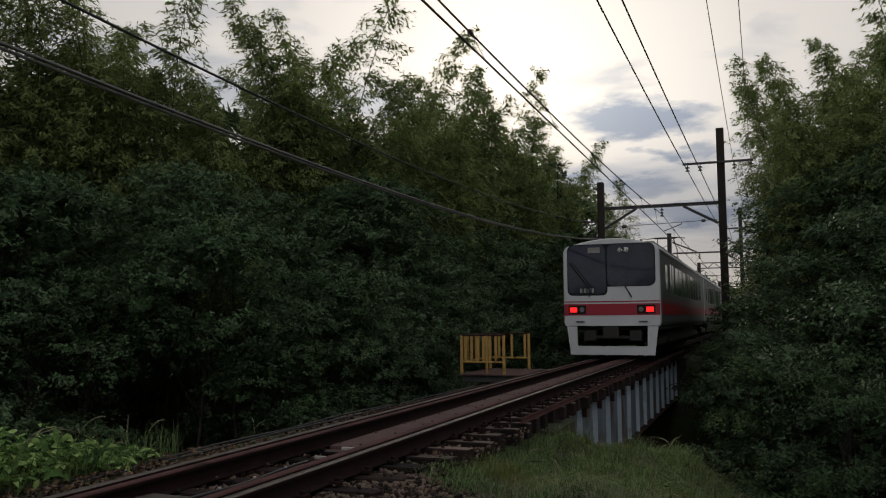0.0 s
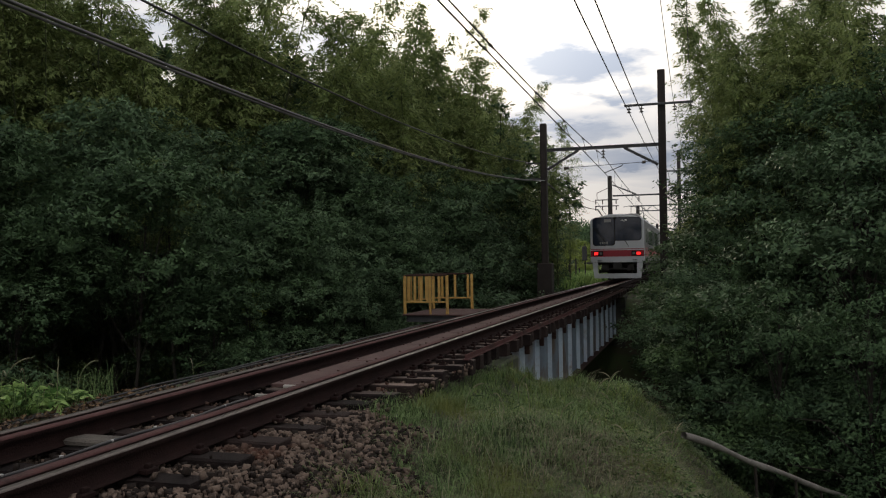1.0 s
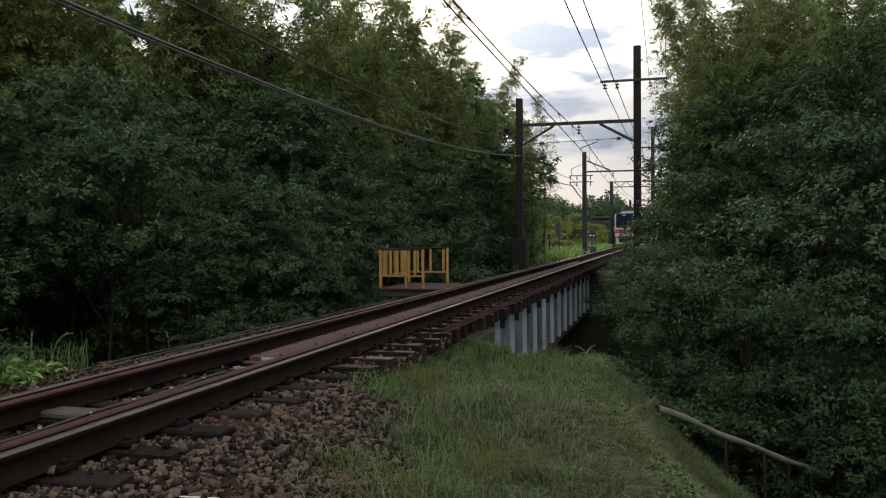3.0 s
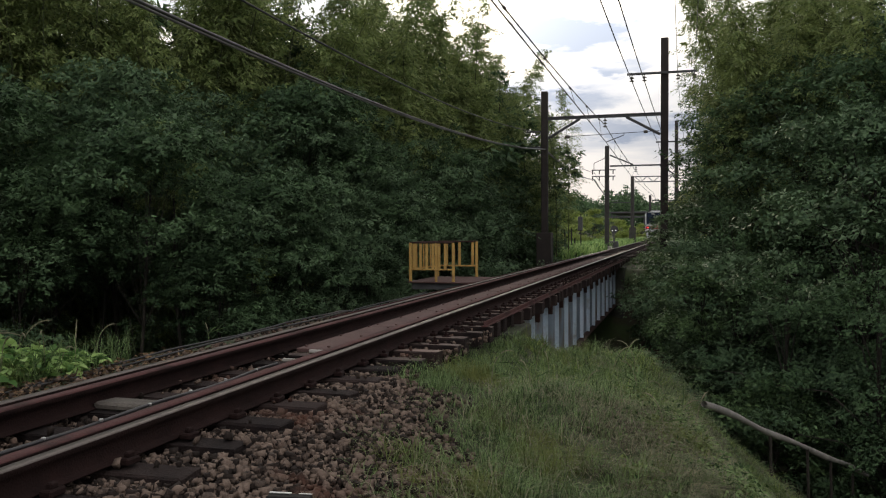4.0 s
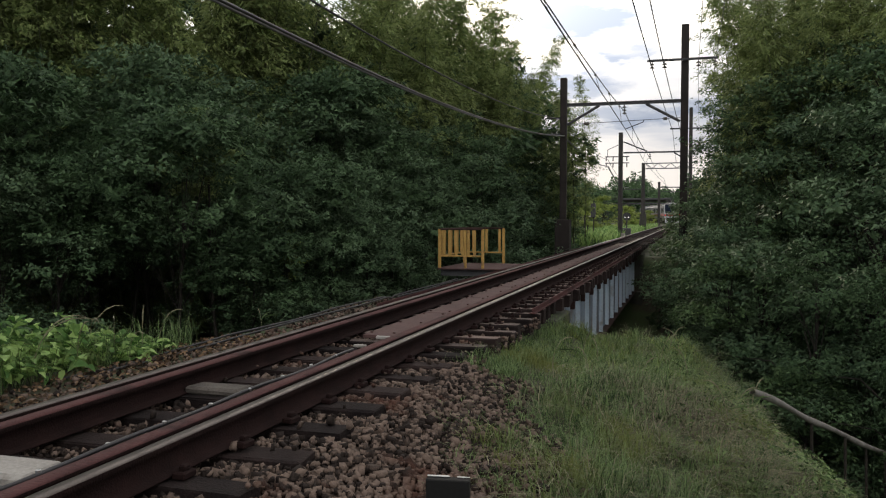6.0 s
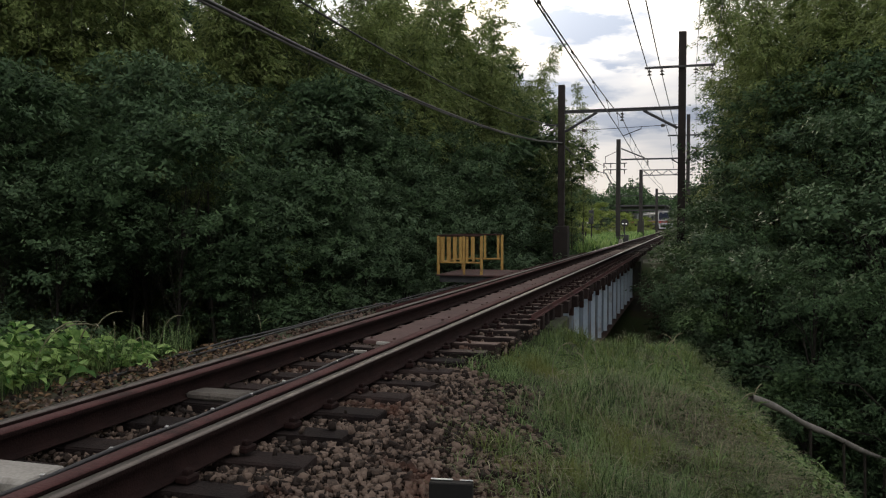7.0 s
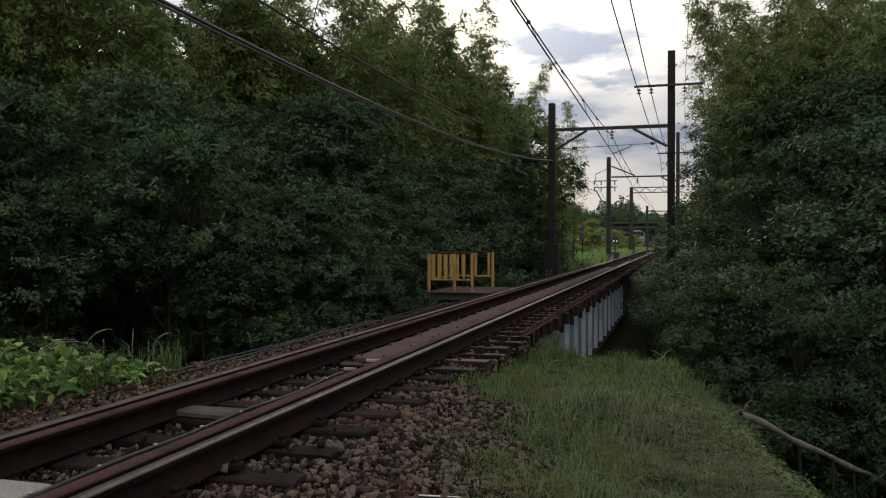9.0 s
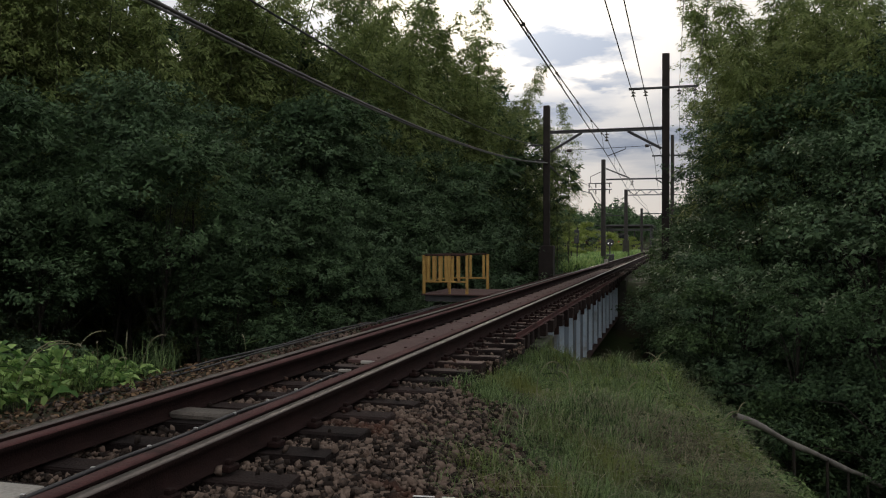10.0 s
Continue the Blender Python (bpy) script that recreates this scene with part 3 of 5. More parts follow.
# ---- bridge ----
bridge = thing("girder_bridge", "pale blue plate-girder railway bridge with rusty flanges", "bridge", kind="structure")
for gxp in (-0.76, 0.76):
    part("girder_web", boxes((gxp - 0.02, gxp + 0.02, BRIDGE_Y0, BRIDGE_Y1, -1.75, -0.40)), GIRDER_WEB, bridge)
    part("top_flange", boxes((gxp - 0.17, gxp + 0.17, BRIDGE_Y0, BRIDGE_Y1, -0.40, -0.366), bevel=0.004), GIRDER_RUST, bridge, "rusty top flange")
    part("bottom_flange", boxes((gxp - 0.17, gxp + 0.17, BRIDGE_Y0, BRIDGE_Y1, -1.79, -1.752), bevel=0.004), GIRDER_RUST, bridge)
    q = BRIDGE_Y0 + 0.2
    while q < BRIDGE_Y1:
        o = math.copysign(1, gxp)
        bm = boxes((gxp + o * 0.021, gxp + o * 0.11, q - 0.012, q + 0.012, -1.75, -0.42))
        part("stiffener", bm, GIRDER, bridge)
        part("bracket", boxes((gxp + o * 0.115, gxp + o * 0.20, q - 0.03, q + 0.03, -0.58, -0.402), bevel=0.01), GIRDER_RUST, bridge, "rusty bracket under the sleepers")
        q += 1.42
q = BRIDGE_Y0 + 0.2
while q < BRIDGE_Y1:
    bm = bmesh.new()
    rod(bm, (-0.6, q, -0.6), (0.6, q, -1.6), 0.035, n=6)
    rod(bm, (0.6, q, -0.6), (-0.6, q, -1.6), 0.035, n=6)
    part("cross_brace", bm, GIRDER, bridge)
    q += 2.84
# hook bolts that tie the bridge timbers to the girder
bm = boxes((-0.05, 0.05, -0.035, 0.035, 0.0, 0.018), bevel=0.004)
rod(bm, (0, 0, 0.015), (0, 0, 0.075), 0.013, n=6)
rod(bm, (0, 0, 0.02), (0, 0, 0.045), 0.03, n=6)
hook = finish(bm, "hook_bolt", RAIL_RUST)
q = 0.18 + 0.53 * 15
while q < BRIDGE_Y1:
    for hx in (-0.84, 0.84):
        s = part("hook_bolt", hook, None, bridge)
        s.matrix_basis = pose(hx + rs.uniform(-0.03, 0.03), q, SLEEPER_TOP - 0.008, 0, 0, rs.uniform(-30, 30))
    q += 0.53
for hx in (-1.03, 1.03):
    part("edge_angle", boxes((hx - 0.035, hx + 0.035, 9.6, BRIDGE_Y1 + 0.6, SLEEPER_TOP + 0.008, SLEEPER_TOP + 0.02), (hx - 0.006, hx + 0.006, 9.6, BRIDGE_Y1 + 0.6, SLEEPER_TOP + 0.021, SLEEPER_TOP + 0.075)), GUARD_RUST, bridge, "rusty steel angle tying the timber ends")
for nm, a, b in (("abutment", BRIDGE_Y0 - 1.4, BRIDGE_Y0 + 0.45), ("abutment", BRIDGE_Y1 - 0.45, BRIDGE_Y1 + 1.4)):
    part(nm, boxes((-1.7, 1.15, a, b, -6.0, -1.80), (-1.5, 1.12, *((a, BRIDGE_Y0 - 0.06) if a < 20 else (BRIDGE_Y1 + 0.06, b)), -1.79, -0.40), bevel=0.03), ABUTMENT, bridge, "mossy concrete abutment with the gully's shade in its colour")

# ---- refuge platform with yellow railing ----
cage = thing("refuge_platform", "small trackside refuge with faded yellow steel railing", "refuge platform", pose(0, 0, 0))
CX0, CX1, CY0, CY1, CZ, CT = -2.52, -1.52, 17.2, 19.3, -0.10, 0.77
part("deck", boxes((CX0 - 0.05, -0.95, CY0 - 0.05, CY1 + 0.05, CZ - 0.035, CZ), bevel=0.01), PLANK, cage, "brown plank deck")
for yy in (CY0 + 0.15, CY1 - 0.15):
    part("bearer", boxes((CX0, -0.85, yy - 0.06, yy + 0.06, CZ - 0.18, CZ - 0.036)), STEEL_DARK, cage)


def post(x, y, w=0.032):
    part("post", boxes((x - w, x + w, y - w * 0.6, y + w * 0.6, CZ, CT - 0.002), bevel=0.006), YELLOW, cage)


for px, py in ((CX0, CY0), (CX1, CY0), (CX0, CY1), (CX1, CY1)):
    post(px, py)
post((CX0 + CX1) / 2 + 0.1, CY0, 0.028)
zl = 0.17
for (ax, ay, bx, by) in ((CX0, CY0, CX1, CY0), (CX0, CY0, CX0, CY1), (CX0, CY1, CX1, CY1)):
    for zz in (CT, zl):
        bm = bmesh.new()
        rod(bm, (ax, ay, zz), (bx, by, zz), 0.02, n=6)
        part("rail", bm, YELLOW if zz < CT else GIRDER_RUST, cage)
    L = math.hypot(bx - ax, by - ay)
    n = 7 if ax != bx and ay == CY0 else (3 if ax != bx else 8)
    for q in range(n):
        u = (q + 0.7) / n
        x, y = ax + (bx - ax) * u, ay + (by - ay) * u
        if ax != bx and ay == CY0 and q == n - 1:
            continue
        hw = 0.03
        dims = (x - hw, x + hw, y - 0.008, y + 0.008, zl + 0.02, CT - 0.02) if ax != bx else (x - 0.008, x + 0.008, y - hw, y + hw, zl + 0.02, CT - 0.02)
        part("slat", boxes(dims), YELLOW, cage)

# ---- masts, portals and wires ----
def mast(name, x, y, top, r, mat, label, square=False):
    m = thing(name, label, "mast", pose(x, y, 0), group="masts along the line")
    z0 = float(ground_z(x, y)) - 0.4
    bm = bmesh.new()
    if square:
        box(bm, -r, r, -r, r, z0, top, bevel=0.02)
    else:
        rod(bm, (0, 0, z0), (0, 0, top), r * 1.12, r, n=14)
    part("shaft", bm, mat, m, smooth=False)
    return m


def insulator(parent, x, y, z, n=3, r=0.07):
    bm = bmesh.new()
    rod(bm, (x, y, z + 0.03), (x, y, z - 0.13 * n), 0.018, n=6)
    for q in range(n):
        rod(bm, (x, y, z - 0.06 - 0.12 * q), (x, y, z - 0.12 - 0.12 * q), 0.03, r, n=10)
    part("insulator", bm, CERAMIC, parent, "dark glazed insulator")


PY1, PY2, PY3, PY4 = 33.0, 55.3, 85.8, 133.4
mast_l = mast("mast", -2.12, PY1, 6.68, 0.13, POLE, "dark brown square mast standing in foliage by the line", True)
part("footing", boxes((-0.3, 0.3, -0.3, 0.3, -0.9, 0.95), bevel=0.03), POLE, mast_l, "stained concrete footing")
for zz in (4.42, 5.07):
    part("bracket_arm", boxes((-0.75, -0.131, -0.03, 0.03, zz - 0.03, zz + 0.03)), STEEL_DARK, mast_l)
mast_r = mast("tall_mast", 2.594, PY1, 8.52, 0.145, POLE, "tall dark brown mast carrying the portal beam and feeder arm", True)
beam = thing("portal_beam", "dark steel portal beam with diagonal braces between two masts", "portal beam", pose(0, PY1, 0))
part("beam", boxes((-1.99, 2.45, -0.05, 0.05, 5.52, 5.63), (-1.99, 2.45, -0.09, 0.09, 5.631, 5.645)), STEEL_DARK, beam)
for a, b in (((-1.97, 0, 4.79), (-0.7, 0, 5.52)), ((2.43, 0, 4.79), (1.13, 0, 5.52))):
    bm = bmesh.new()
    rod(bm, a, b, 0.055, n=6)
    part("brace", bm, STEEL_DARK, beam)
insulator(beam, 0.30, 0, 5.52, 3, 0.09)
arm = part("feeder_arm", boxes((-1.4, 1.2, -0.28, -0.262, 7.12, 7.17)), STEEL_DARK, mast_r, "steel cross arm with feeder insulators")
part("bar", boxes((-1.42, 1.19, -0.26, -0.217, 7.10, 7.19)), STEEL_DARK, arm)
for ax in (-1.234, -0.76, 0.50, 1.10):
    insulator(arm, ax, -0.24, 7.10, 2, 0.10)
# registration arm under the first portal
reg = thing("registration_arm", "thin steel registration arm with stay wire", "registration arm", pose(0, PY1, 0))
bm = bmesh.new()
rod(bm, (-1.97, 0.0, 4.80), (2.43, 0.0, 4.93), 0.012, n=5)
rod(bm, (0.34, 0.0, 4.55), (1.04, 0.0, 4.81), 0.018, n=5)
rod(bm, (1.04, 0.0, 4.81), (1.04, 0.0, 4.91), 0.014, n=5)
part("bars", bm, STEEL_DARK, reg)
bm = bmesh.new()
rod(bm, (-1.29, 0, 4.815), (-1.1, 0, 4.82), 0.06, n=8)
part("insulator", bm, CERAMIC, reg)
bm = bmesh.new()
rod(bm, (1.80, 0, 4.91), (1.95, 0, 4.915), 0.06, n=8)
part("insulator", bm, CERAMIC, reg)

mast2 = mast("mast", -1.66, PY2, 6.66, 0.145, POLE_GREY, "grey round mast with cable brackets beside the line")
for zz, w0 in ((5.07, 1.0), (4.65, 1.0)):
    part("bracket_arm", boxes((-w0, 0.55, -0.03, 0.03, zz - 0.03, zz + 0.03)), STEEL_DARK, mast2)
    for q in (-0.95, -0.5, 0.4):
        bm = bmesh.new()
        rod(bm, (q, 0, zz - 0.03), (q, 0, zz - 0.28), 0.04, n=6)
        part("hanger", bm, CERAMIC, mast2)
bm = bmesh.new()
rod(bm, (-0.86, 0, 5.1), (-0.86, 0, 5.53), 0.02, n=5)
rod(bm, (-0.86, 0, 5.53), (-0.1, 0, 5.87), 0.02, n=5)
part("hook", bm, STEEL_DARK, mast2)
part("footing", boxes((-0.3, 0.3, -0.3, 0.3, -0.9, -0.02), bevel=0.03), CONCRETE, mast2)
mast2r = mast("tall_mast", 2.8, PY2, 8.15, 0.115, POLE_GREY, "tall grey mast half hidden by bamboo")
part("cross_arm", boxes((-1.3, 1.3, -0.04, 0.04, 6.77, 6.86)), STEEL_DARK, mast2r)
beam2 = thing("portal_beam", "plain grey steel portal beam over the line", "portal beam", pose(0, PY2, 0))
part("beam", boxes((-1.48, 2.63, -0.05, 0.05, 5.27, 5.37)), STEEL_DARK, beam2)
for a, b in (((-1.48, 0, 6.05), (0.04, 0, 5.39)), ((2.63, 0, 4.72), (1.76, 0, 5.27))):
    bm = bmesh.new()
    rod(bm, a, b, 0.045, n=6)
    part("brace", bm, STEEL_DARK, beam2)
insulator(beam2, 0.23, 0, 5.27, 3, 0.1)

mast3 = mast("mast", -1.87, PY3, 6.58, 0.18, POLE_GREY, "grey concrete mast with thick footing beside the line")
bm = bmesh.new()
rod(bm, (0, 0, -1.0), (0, 0, 1.35), 0.36, 0.34, n=12)
part("footing", bm, ABUTMENT, mast3)
beam3 = thing("lattice_beam", "grey steel lattice portal beam", "portal beam", pose(0, PY3, 0))
bm = bmesh.new()
for zz in (6.0, 6.53):
    rod(bm, (-1.66, 0, zz), (3.2, 0, zz), 0.05, n=6)
q, up = -1.66, 0
while q < 3.0:
    rod(bm, (q, 0, 6.0 if up else 6.53), (q + 0.62, 0, 6.53 if up else 6.0), 0.035, n=5)
    q, up = q + 0.62, 1 - up
part("lattice", bm, STEEL_DARK, beam3)
part("drop_arm", boxes((-3.7, -1.68, -0.03, 0.03, 4.72, 4.8), (-3.9, -1.68, -0.03, 0.03, 3.86, 3.94)), STEEL_DARK, beam3)
mast4 = mast("mast", -2.06, PY4, 6.6, 0.2, POLE_GREY, "far grey mast where the line bends")
beam4 = thing("portal_beam", "far grey portal beam where the line bends", "portal beam", pose(0, PY4, 0))
part("beam", boxes((-1.81, 3.0, -0.06, 0.06, 5.67, 5.82), (-1.81, 3.0, -0.06, 0.06, 5.0, 5.08)), STEEL_DARK, beam4)


def wire(name, label, pts, r, mat, sag=0.0, category="wire", n=26):
    """A sagging wire through support points."""
    allp = []
    for a, b in zip(pts[:-1], pts[1:]):
        a, b = np.array(a, float), np.array(b, float)
        u = np.linspace(0, 1, n)[:, None]
        p = a + (b - a) * u
        p[:, 2] -= sag * (abs(b[1] - a[1]) / 50) ** 2 * 4 * (u * (1 - u))[:, 0]
        allp.append(p if not allp else p[1:])
    co, f = tube(np.concatenate(allp), r, 5)
    return thing(name, label, category, data=arrays(name, co, f, [mat]), group="overhead wires")


sup = [(0.2, -29, 5.3), (0.25, 2.0, 5.3), (0.30, PY1, 5.25), (0.23, PY2, 4.98), (0.15, PY3, 4.98), (0.1, PY4, 4.98)]
wire("messenger_wire", "dark messenger wire above the track", sup, 0.016, WIRE, 0.68)
con = [(0.5, -29, 4.72), (0.55, 2.0, 4.68), (0.34, PY1, 4.55), (0.0, PY2, 4.5), (0.2, PY3, 4.5), (0.1, PY4, 4.5)]
wire("contact_wire", "dark contact wire above the track", con, 0.016, WIRE, 0.0)
for dy in (4, 7.5, 10.0, 14.3, 18.7, 23.0, 27.0, 31.0, 38, 42, 46, 50, 54):
    u = (dy - 2.0) / (PY1 - 2.0) if dy < PY1 else (dy - PY1) / (PY2 - PY1)
    zt = (5.3 - 0.05 * u - 1.046 * u * (1 - u)) if dy < PY1 else (5.25 - 0.27 * u - 0.54 * u * (1 - u))
    zb = 4.68 - 0.13 * u if dy < PY1 else 4.55 - 0.05 * u
    xx = 0.27 if dy < PY1 else 0.30 - 0.07 * u
    xb = 0.55 - 0.21 * u if dy < PY1 else 0.34 - 0.34 * u
    d = thing("dropper", "thin dropper between the two track wires", "dropper", group="droppers")
    bm = bmesh.new()
    rod(bm, (xb, dy, zb), (xx, dy, zt), 0.006, n=4)
    rod(bm, (xx, dy - 0.05, zt), (xx, dy + 0.05, zt), 0.035, n=6)
    part("clip", bm, WIRE, d)
for wx, wn in ((1.36, 1.25), (1.834, 1.62)):
    wire("feeder_wire", "black feeder wire running from mast to mast", [(wn, -6, 7.3), (wx, PY1, 6.87), (wx + 0.3, PY2, 6.7), (wx, PY3, 6.6)], 0.018, CABLE, 0.35)
for wx, wn in ((3.094, 3.2), (3.694, 3.68)):
    wire("feeder_wire", "thin grey feeder wire running from mast to mast", [(wn, -6, 7.3), (wx, PY1, 6.87), (wx + 0.2, PY2, 6.7)], 0.010, CABLE, 0.3)
for o, dz in ((0, 0), (0.04, 0.05), (-0.04, 0.10)):
    wire("hung_cable", "thick dark cable hung in a bundle beside the line", [(-2.1 + o, -8.8, 4.36 + dz * 0.8), (-2.1 + o, PY1 - 0.23, 4.32 + dz * 0.2), (-2.5 + o, PY2, 4.45), (-3.3, PY3, 4.15)], 0.017, CABLE if o < 0 else CABLE_GREY, 1.43)
wire("cable", "single black cable hung beside the line", [(-2.1, -8, 5.06), (-2.33, PY1, 5.06), (-2.5, PY2, 4.9), (-3.3, PY3, 4.8)], 0.016, CABLE, 1.5)

cy = np.linspace(5.0, 16.0, 60)
for o in (0.0, 0.12):
    cx = -1.62 - o - 0.22 * (1 - sstep(5, 8.5, cy)) + 0.02 * np.sin(cy * 2 + o * 30)
    thing("ground_cable", "black cable lying along the edge of the ballast", "cable", data=arrays("ground_cable", *tube(np.stack([cx, cy, np.where(cy < 12, ground_z(cx, cy), -0.33) + 0.03 + 0.06 * sstep(5.5, 8, cy)], 1), 0.012, 6), [CABLE]))

# marker post beside the track
marker = thing("marker_post", "short black trackside post with a worn white top edge", "marker post", pose(2.07, 2.44, 0.012, 0, 0, 8))
part("post", boxes((-0.08, 0.08, -0.022, 0.022, -0.75, 0.085), bevel=0.004), RUBBER, marker)
part("top_edge", boxes((-0.079, 0.004, 0.010, 0.021, 0.086, 0.0900), (0.030, 0.079, 0.014, 0.021, 0.086, 0.0885), bevel=0.002), WHITE_PAINT, marker, "chipped white edge strip")

# log handrail falling into the gully
log_rail = thing("log_rail", "weathered grey log rail running down the bank on short posts", "handrail")
la, lb = np.array([3.62, 9.95, -1.03]), np.array([6.55, 15.9, -3.35])
u = np.linspace(0, 1, 24)
lp = la + (lb - la) * u[:, None]
lp[:, 2] += 0.015 * np.sin(u * 17)
lp[:, 0] += 0.02 * np.sin(u * 11)
part("log", arrays("log", *tube(lp, 0.040 + 0.007 * np.sin(u * 23), 9), [BARK_GREY], True), None, log_rail)
for q in (0.3, 0.52, 0.68, 0.85):
    p = la + (lb - la) * q
    bm = bmesh.new()
    rod(bm, (p[0] + 0.05, p[1] + 0.08, p[2] - 0.9), (p[0] + 0.02, p[1] + 0.03, p[2] - 0.01), 0.022, n=8)
    part("post", bm, BARK, log_rail)

# signal beside the line
sig = thing("dwarf_signal", "small black two-lamp signal with lit white lamps", "signal", pose(-1.55, 59.6, 0))
z0 = float(ground_z(-1.55, 59.6))
part("box", boxes((-0.35, 0.3, -0.25, 0.25, z0 - 0.2, z0 + 0.55), bevel=0.03), STEEL_DARK, sig)
bm = bmesh.new()
rod(bm, (0, 0, z0 + 0.5), (0, 0, 1.05), 0.05, n=8)
part("stem", bm, STEEL_DARK, sig)
bm = bmesh.new()
rod(bm, (0, 0.04, 1.1), (0, 0.1, 1.1), 0.28, n=18)
part("head", bm, STEEL_DARK, sig)
for lx in (-0.12, 0.12):
    bm = bmesh.new()
    rod(bm, (lx, 0.0, 1.03), (lx, 0.035, 1.03), 0.038, n=12)
    part("lamp", bm, SIGNAL_GLOW, sig, "lit white lamp")
for px, h in ((-4.1, 1.6), (-4.5, 1.2), (-3.9, 0.9)):
    p = thing("trackside_post", "thin grey post in the grass", "post", pose(px, 60 + px, 0))
    g0 = float(ground_z(px, 60 + px))
    bm = bmesh.new()
    rod(bm, (0, 0, g0 - 0.2), (0, 0, g0 + h), 0.05, n=8)
    part("shaft", bm, POLE_GREY, p)
lamp_h = thing("hanging_signal", "long dark signal hood on a thin post", "signal", pose(-3.6, 57, 0))
g0 = float(ground_z(-3.6, 57))
bm = bmesh.new()
rod(bm, (0, 0, g0 - 0.2), (0, 0, 2.2), 0.04, n=8)
part("post", bm, POLE_GREY, lamp_h)
part("hood", boxes((-0.2, 0.12, -0.15, 0.15, 1.0, 2.0), bevel=0.05), STEEL_DARK, lamp_h)
canopy = thing("platform_canopy", "dark flat platform roof far down the line", "canopy", pose(-7.5, 206, 0))
part("roof", boxes((-6, 5.6, -14, 14, 5.0, 5.35), bevel=0.05), STEEL_DARK, canopy)
for px, qy in ((-5.6, -13), (5.2, -13), (-5.6, 0), (5.2, 0), (-5.6, 13), (5.2, 13)):
    part("column", boxes((px - 0.15, px + 0.15, qy - 0.15, qy + 0.15, -1.0, 5.0)), STEEL_DARK, canopy)
footbridge = thing("footbridge", "long dark steel footbridge far behind the trees", "footbridge", pose(-26, 235, 0))
part("deck", boxes((-30, 24, -1.2, 1.2, 4.6, 5.0)), STEEL_DARK, footbridge)
part("handrail", boxes((-30, 24, -1.25, -1.15, 6.0, 6.15)), STEEL_DARK, footbridge)
for q in range(-30, 25, 6):
    part("pier", boxes((q, q + 0.4, -0.3, 0.3, -2, 4.6), (q, q + 0.15, -1.25, -1.15, 4.98, 6.0)), STEEL_DARK, footbridge)

# ---- train ----
CAR_L, CAR_GAP = 17.8, 0.5
HW = 1.35


def body_section(hw=HW):
    """Half outline of the car body from sill to roof crown (x, z)."""
    pts = [(hw - 0.03, 0.92), (hw, 1.0), (hw, 2.96)]
    for a in range(1, 6):
        t = a / 5 * radians(72)
        pts.append((hw - 0.22 + 0.22 * math.cos(t), 2.96 + 0.22 * math.sin(t)))
    pts += [(0.85, 3.255), (0.5, 3.32), (0.25, 3.35), (0.0, 3.36)]
    return pts


def shell(length):
    half = body_section()
    ring = half + [(-x, z) for x, z in reversed(half[:-1])]
    n = len(ring)
    # the ends are drawn in slightly, so that the edges of the face are round
    ys = [(0.0, 0.965, 0.03), (0.05, 0.99, 0.008), (0.14, 1.0, 0.0), (length - 0.14, 1.0, 0.0), (length - 0.05, 0.99, 0.008), (length, 0.965, 0.03)]
    co = []
    for y, s, dz in ys:
        co += [(x * s, y, z - dz * (z - 0.92) / 2.6 * 1.3) for x, z in ring]
    bm = bmesh.new()
    vs = [bm.verts.new(c) for c in co]
    for i in range(len(ys) - 1):
        for j in range(n):
            f = bm.faces.new((vs[i * n + j], vs[(i + 1) * n + j], vs[(i + 1) * n + (j + 1) % n], vs[i * n + (j + 1) % n]))
            za, zb = co[j][2], co[(j + 1) % n][2]
            side = 0 < i < len(ys) - 2 and max(za, zb) < 3.0 and min(za, zb) > 0.9
            f.material_index = 1 if side else (2 if 0 < i < len(ys) - 2 and min(za, zb) > 3.0 else 0)
    bm.faces.new(vs[:n])
    bm.faces.new(list(reversed(vs[-n:])))
    return finish(bm, "body", [TRAIN_WHITE, TRAIN_GREY, TRAIN_ROOF])


def rounded_pane(x0, x1, z0, z1, y0, y1, r=0.12, z0b=None):
    """A pane with round corners in the plane of the car's end; z0b: lower edge at x1."""
    z0b = z0 if z0b is None else z0b
    pts = []
    for cx, cz, a0 in ((x1 - r, z1 - r, 0), (x0 + r, z1 - r, 90), (x0 + r, z0 + r, 180), (x1 - r, z0b + r, 270)):
        for q in range(5):
            a = radians(a0 + q * 22.5)
            pts.append((cx + r * math.cos(a), cz + r * math.sin(a)))
    bm = bmesh.new()
    a = [bm.verts.new((x, y0, z)) for x, z in pts]
    b = [bm.verts.new((x, y1, z)) for x, z in pts]
    bm.faces.new(a), bm.faces.new(list(reversed(b)))
    for i in range(len(pts)):
        bm.faces.new((a[i], b[i], b[(i + 1) % len(pts)], a[(i + 1) % len(pts)]))
    return bm


SHELL = shell(CAR_L)


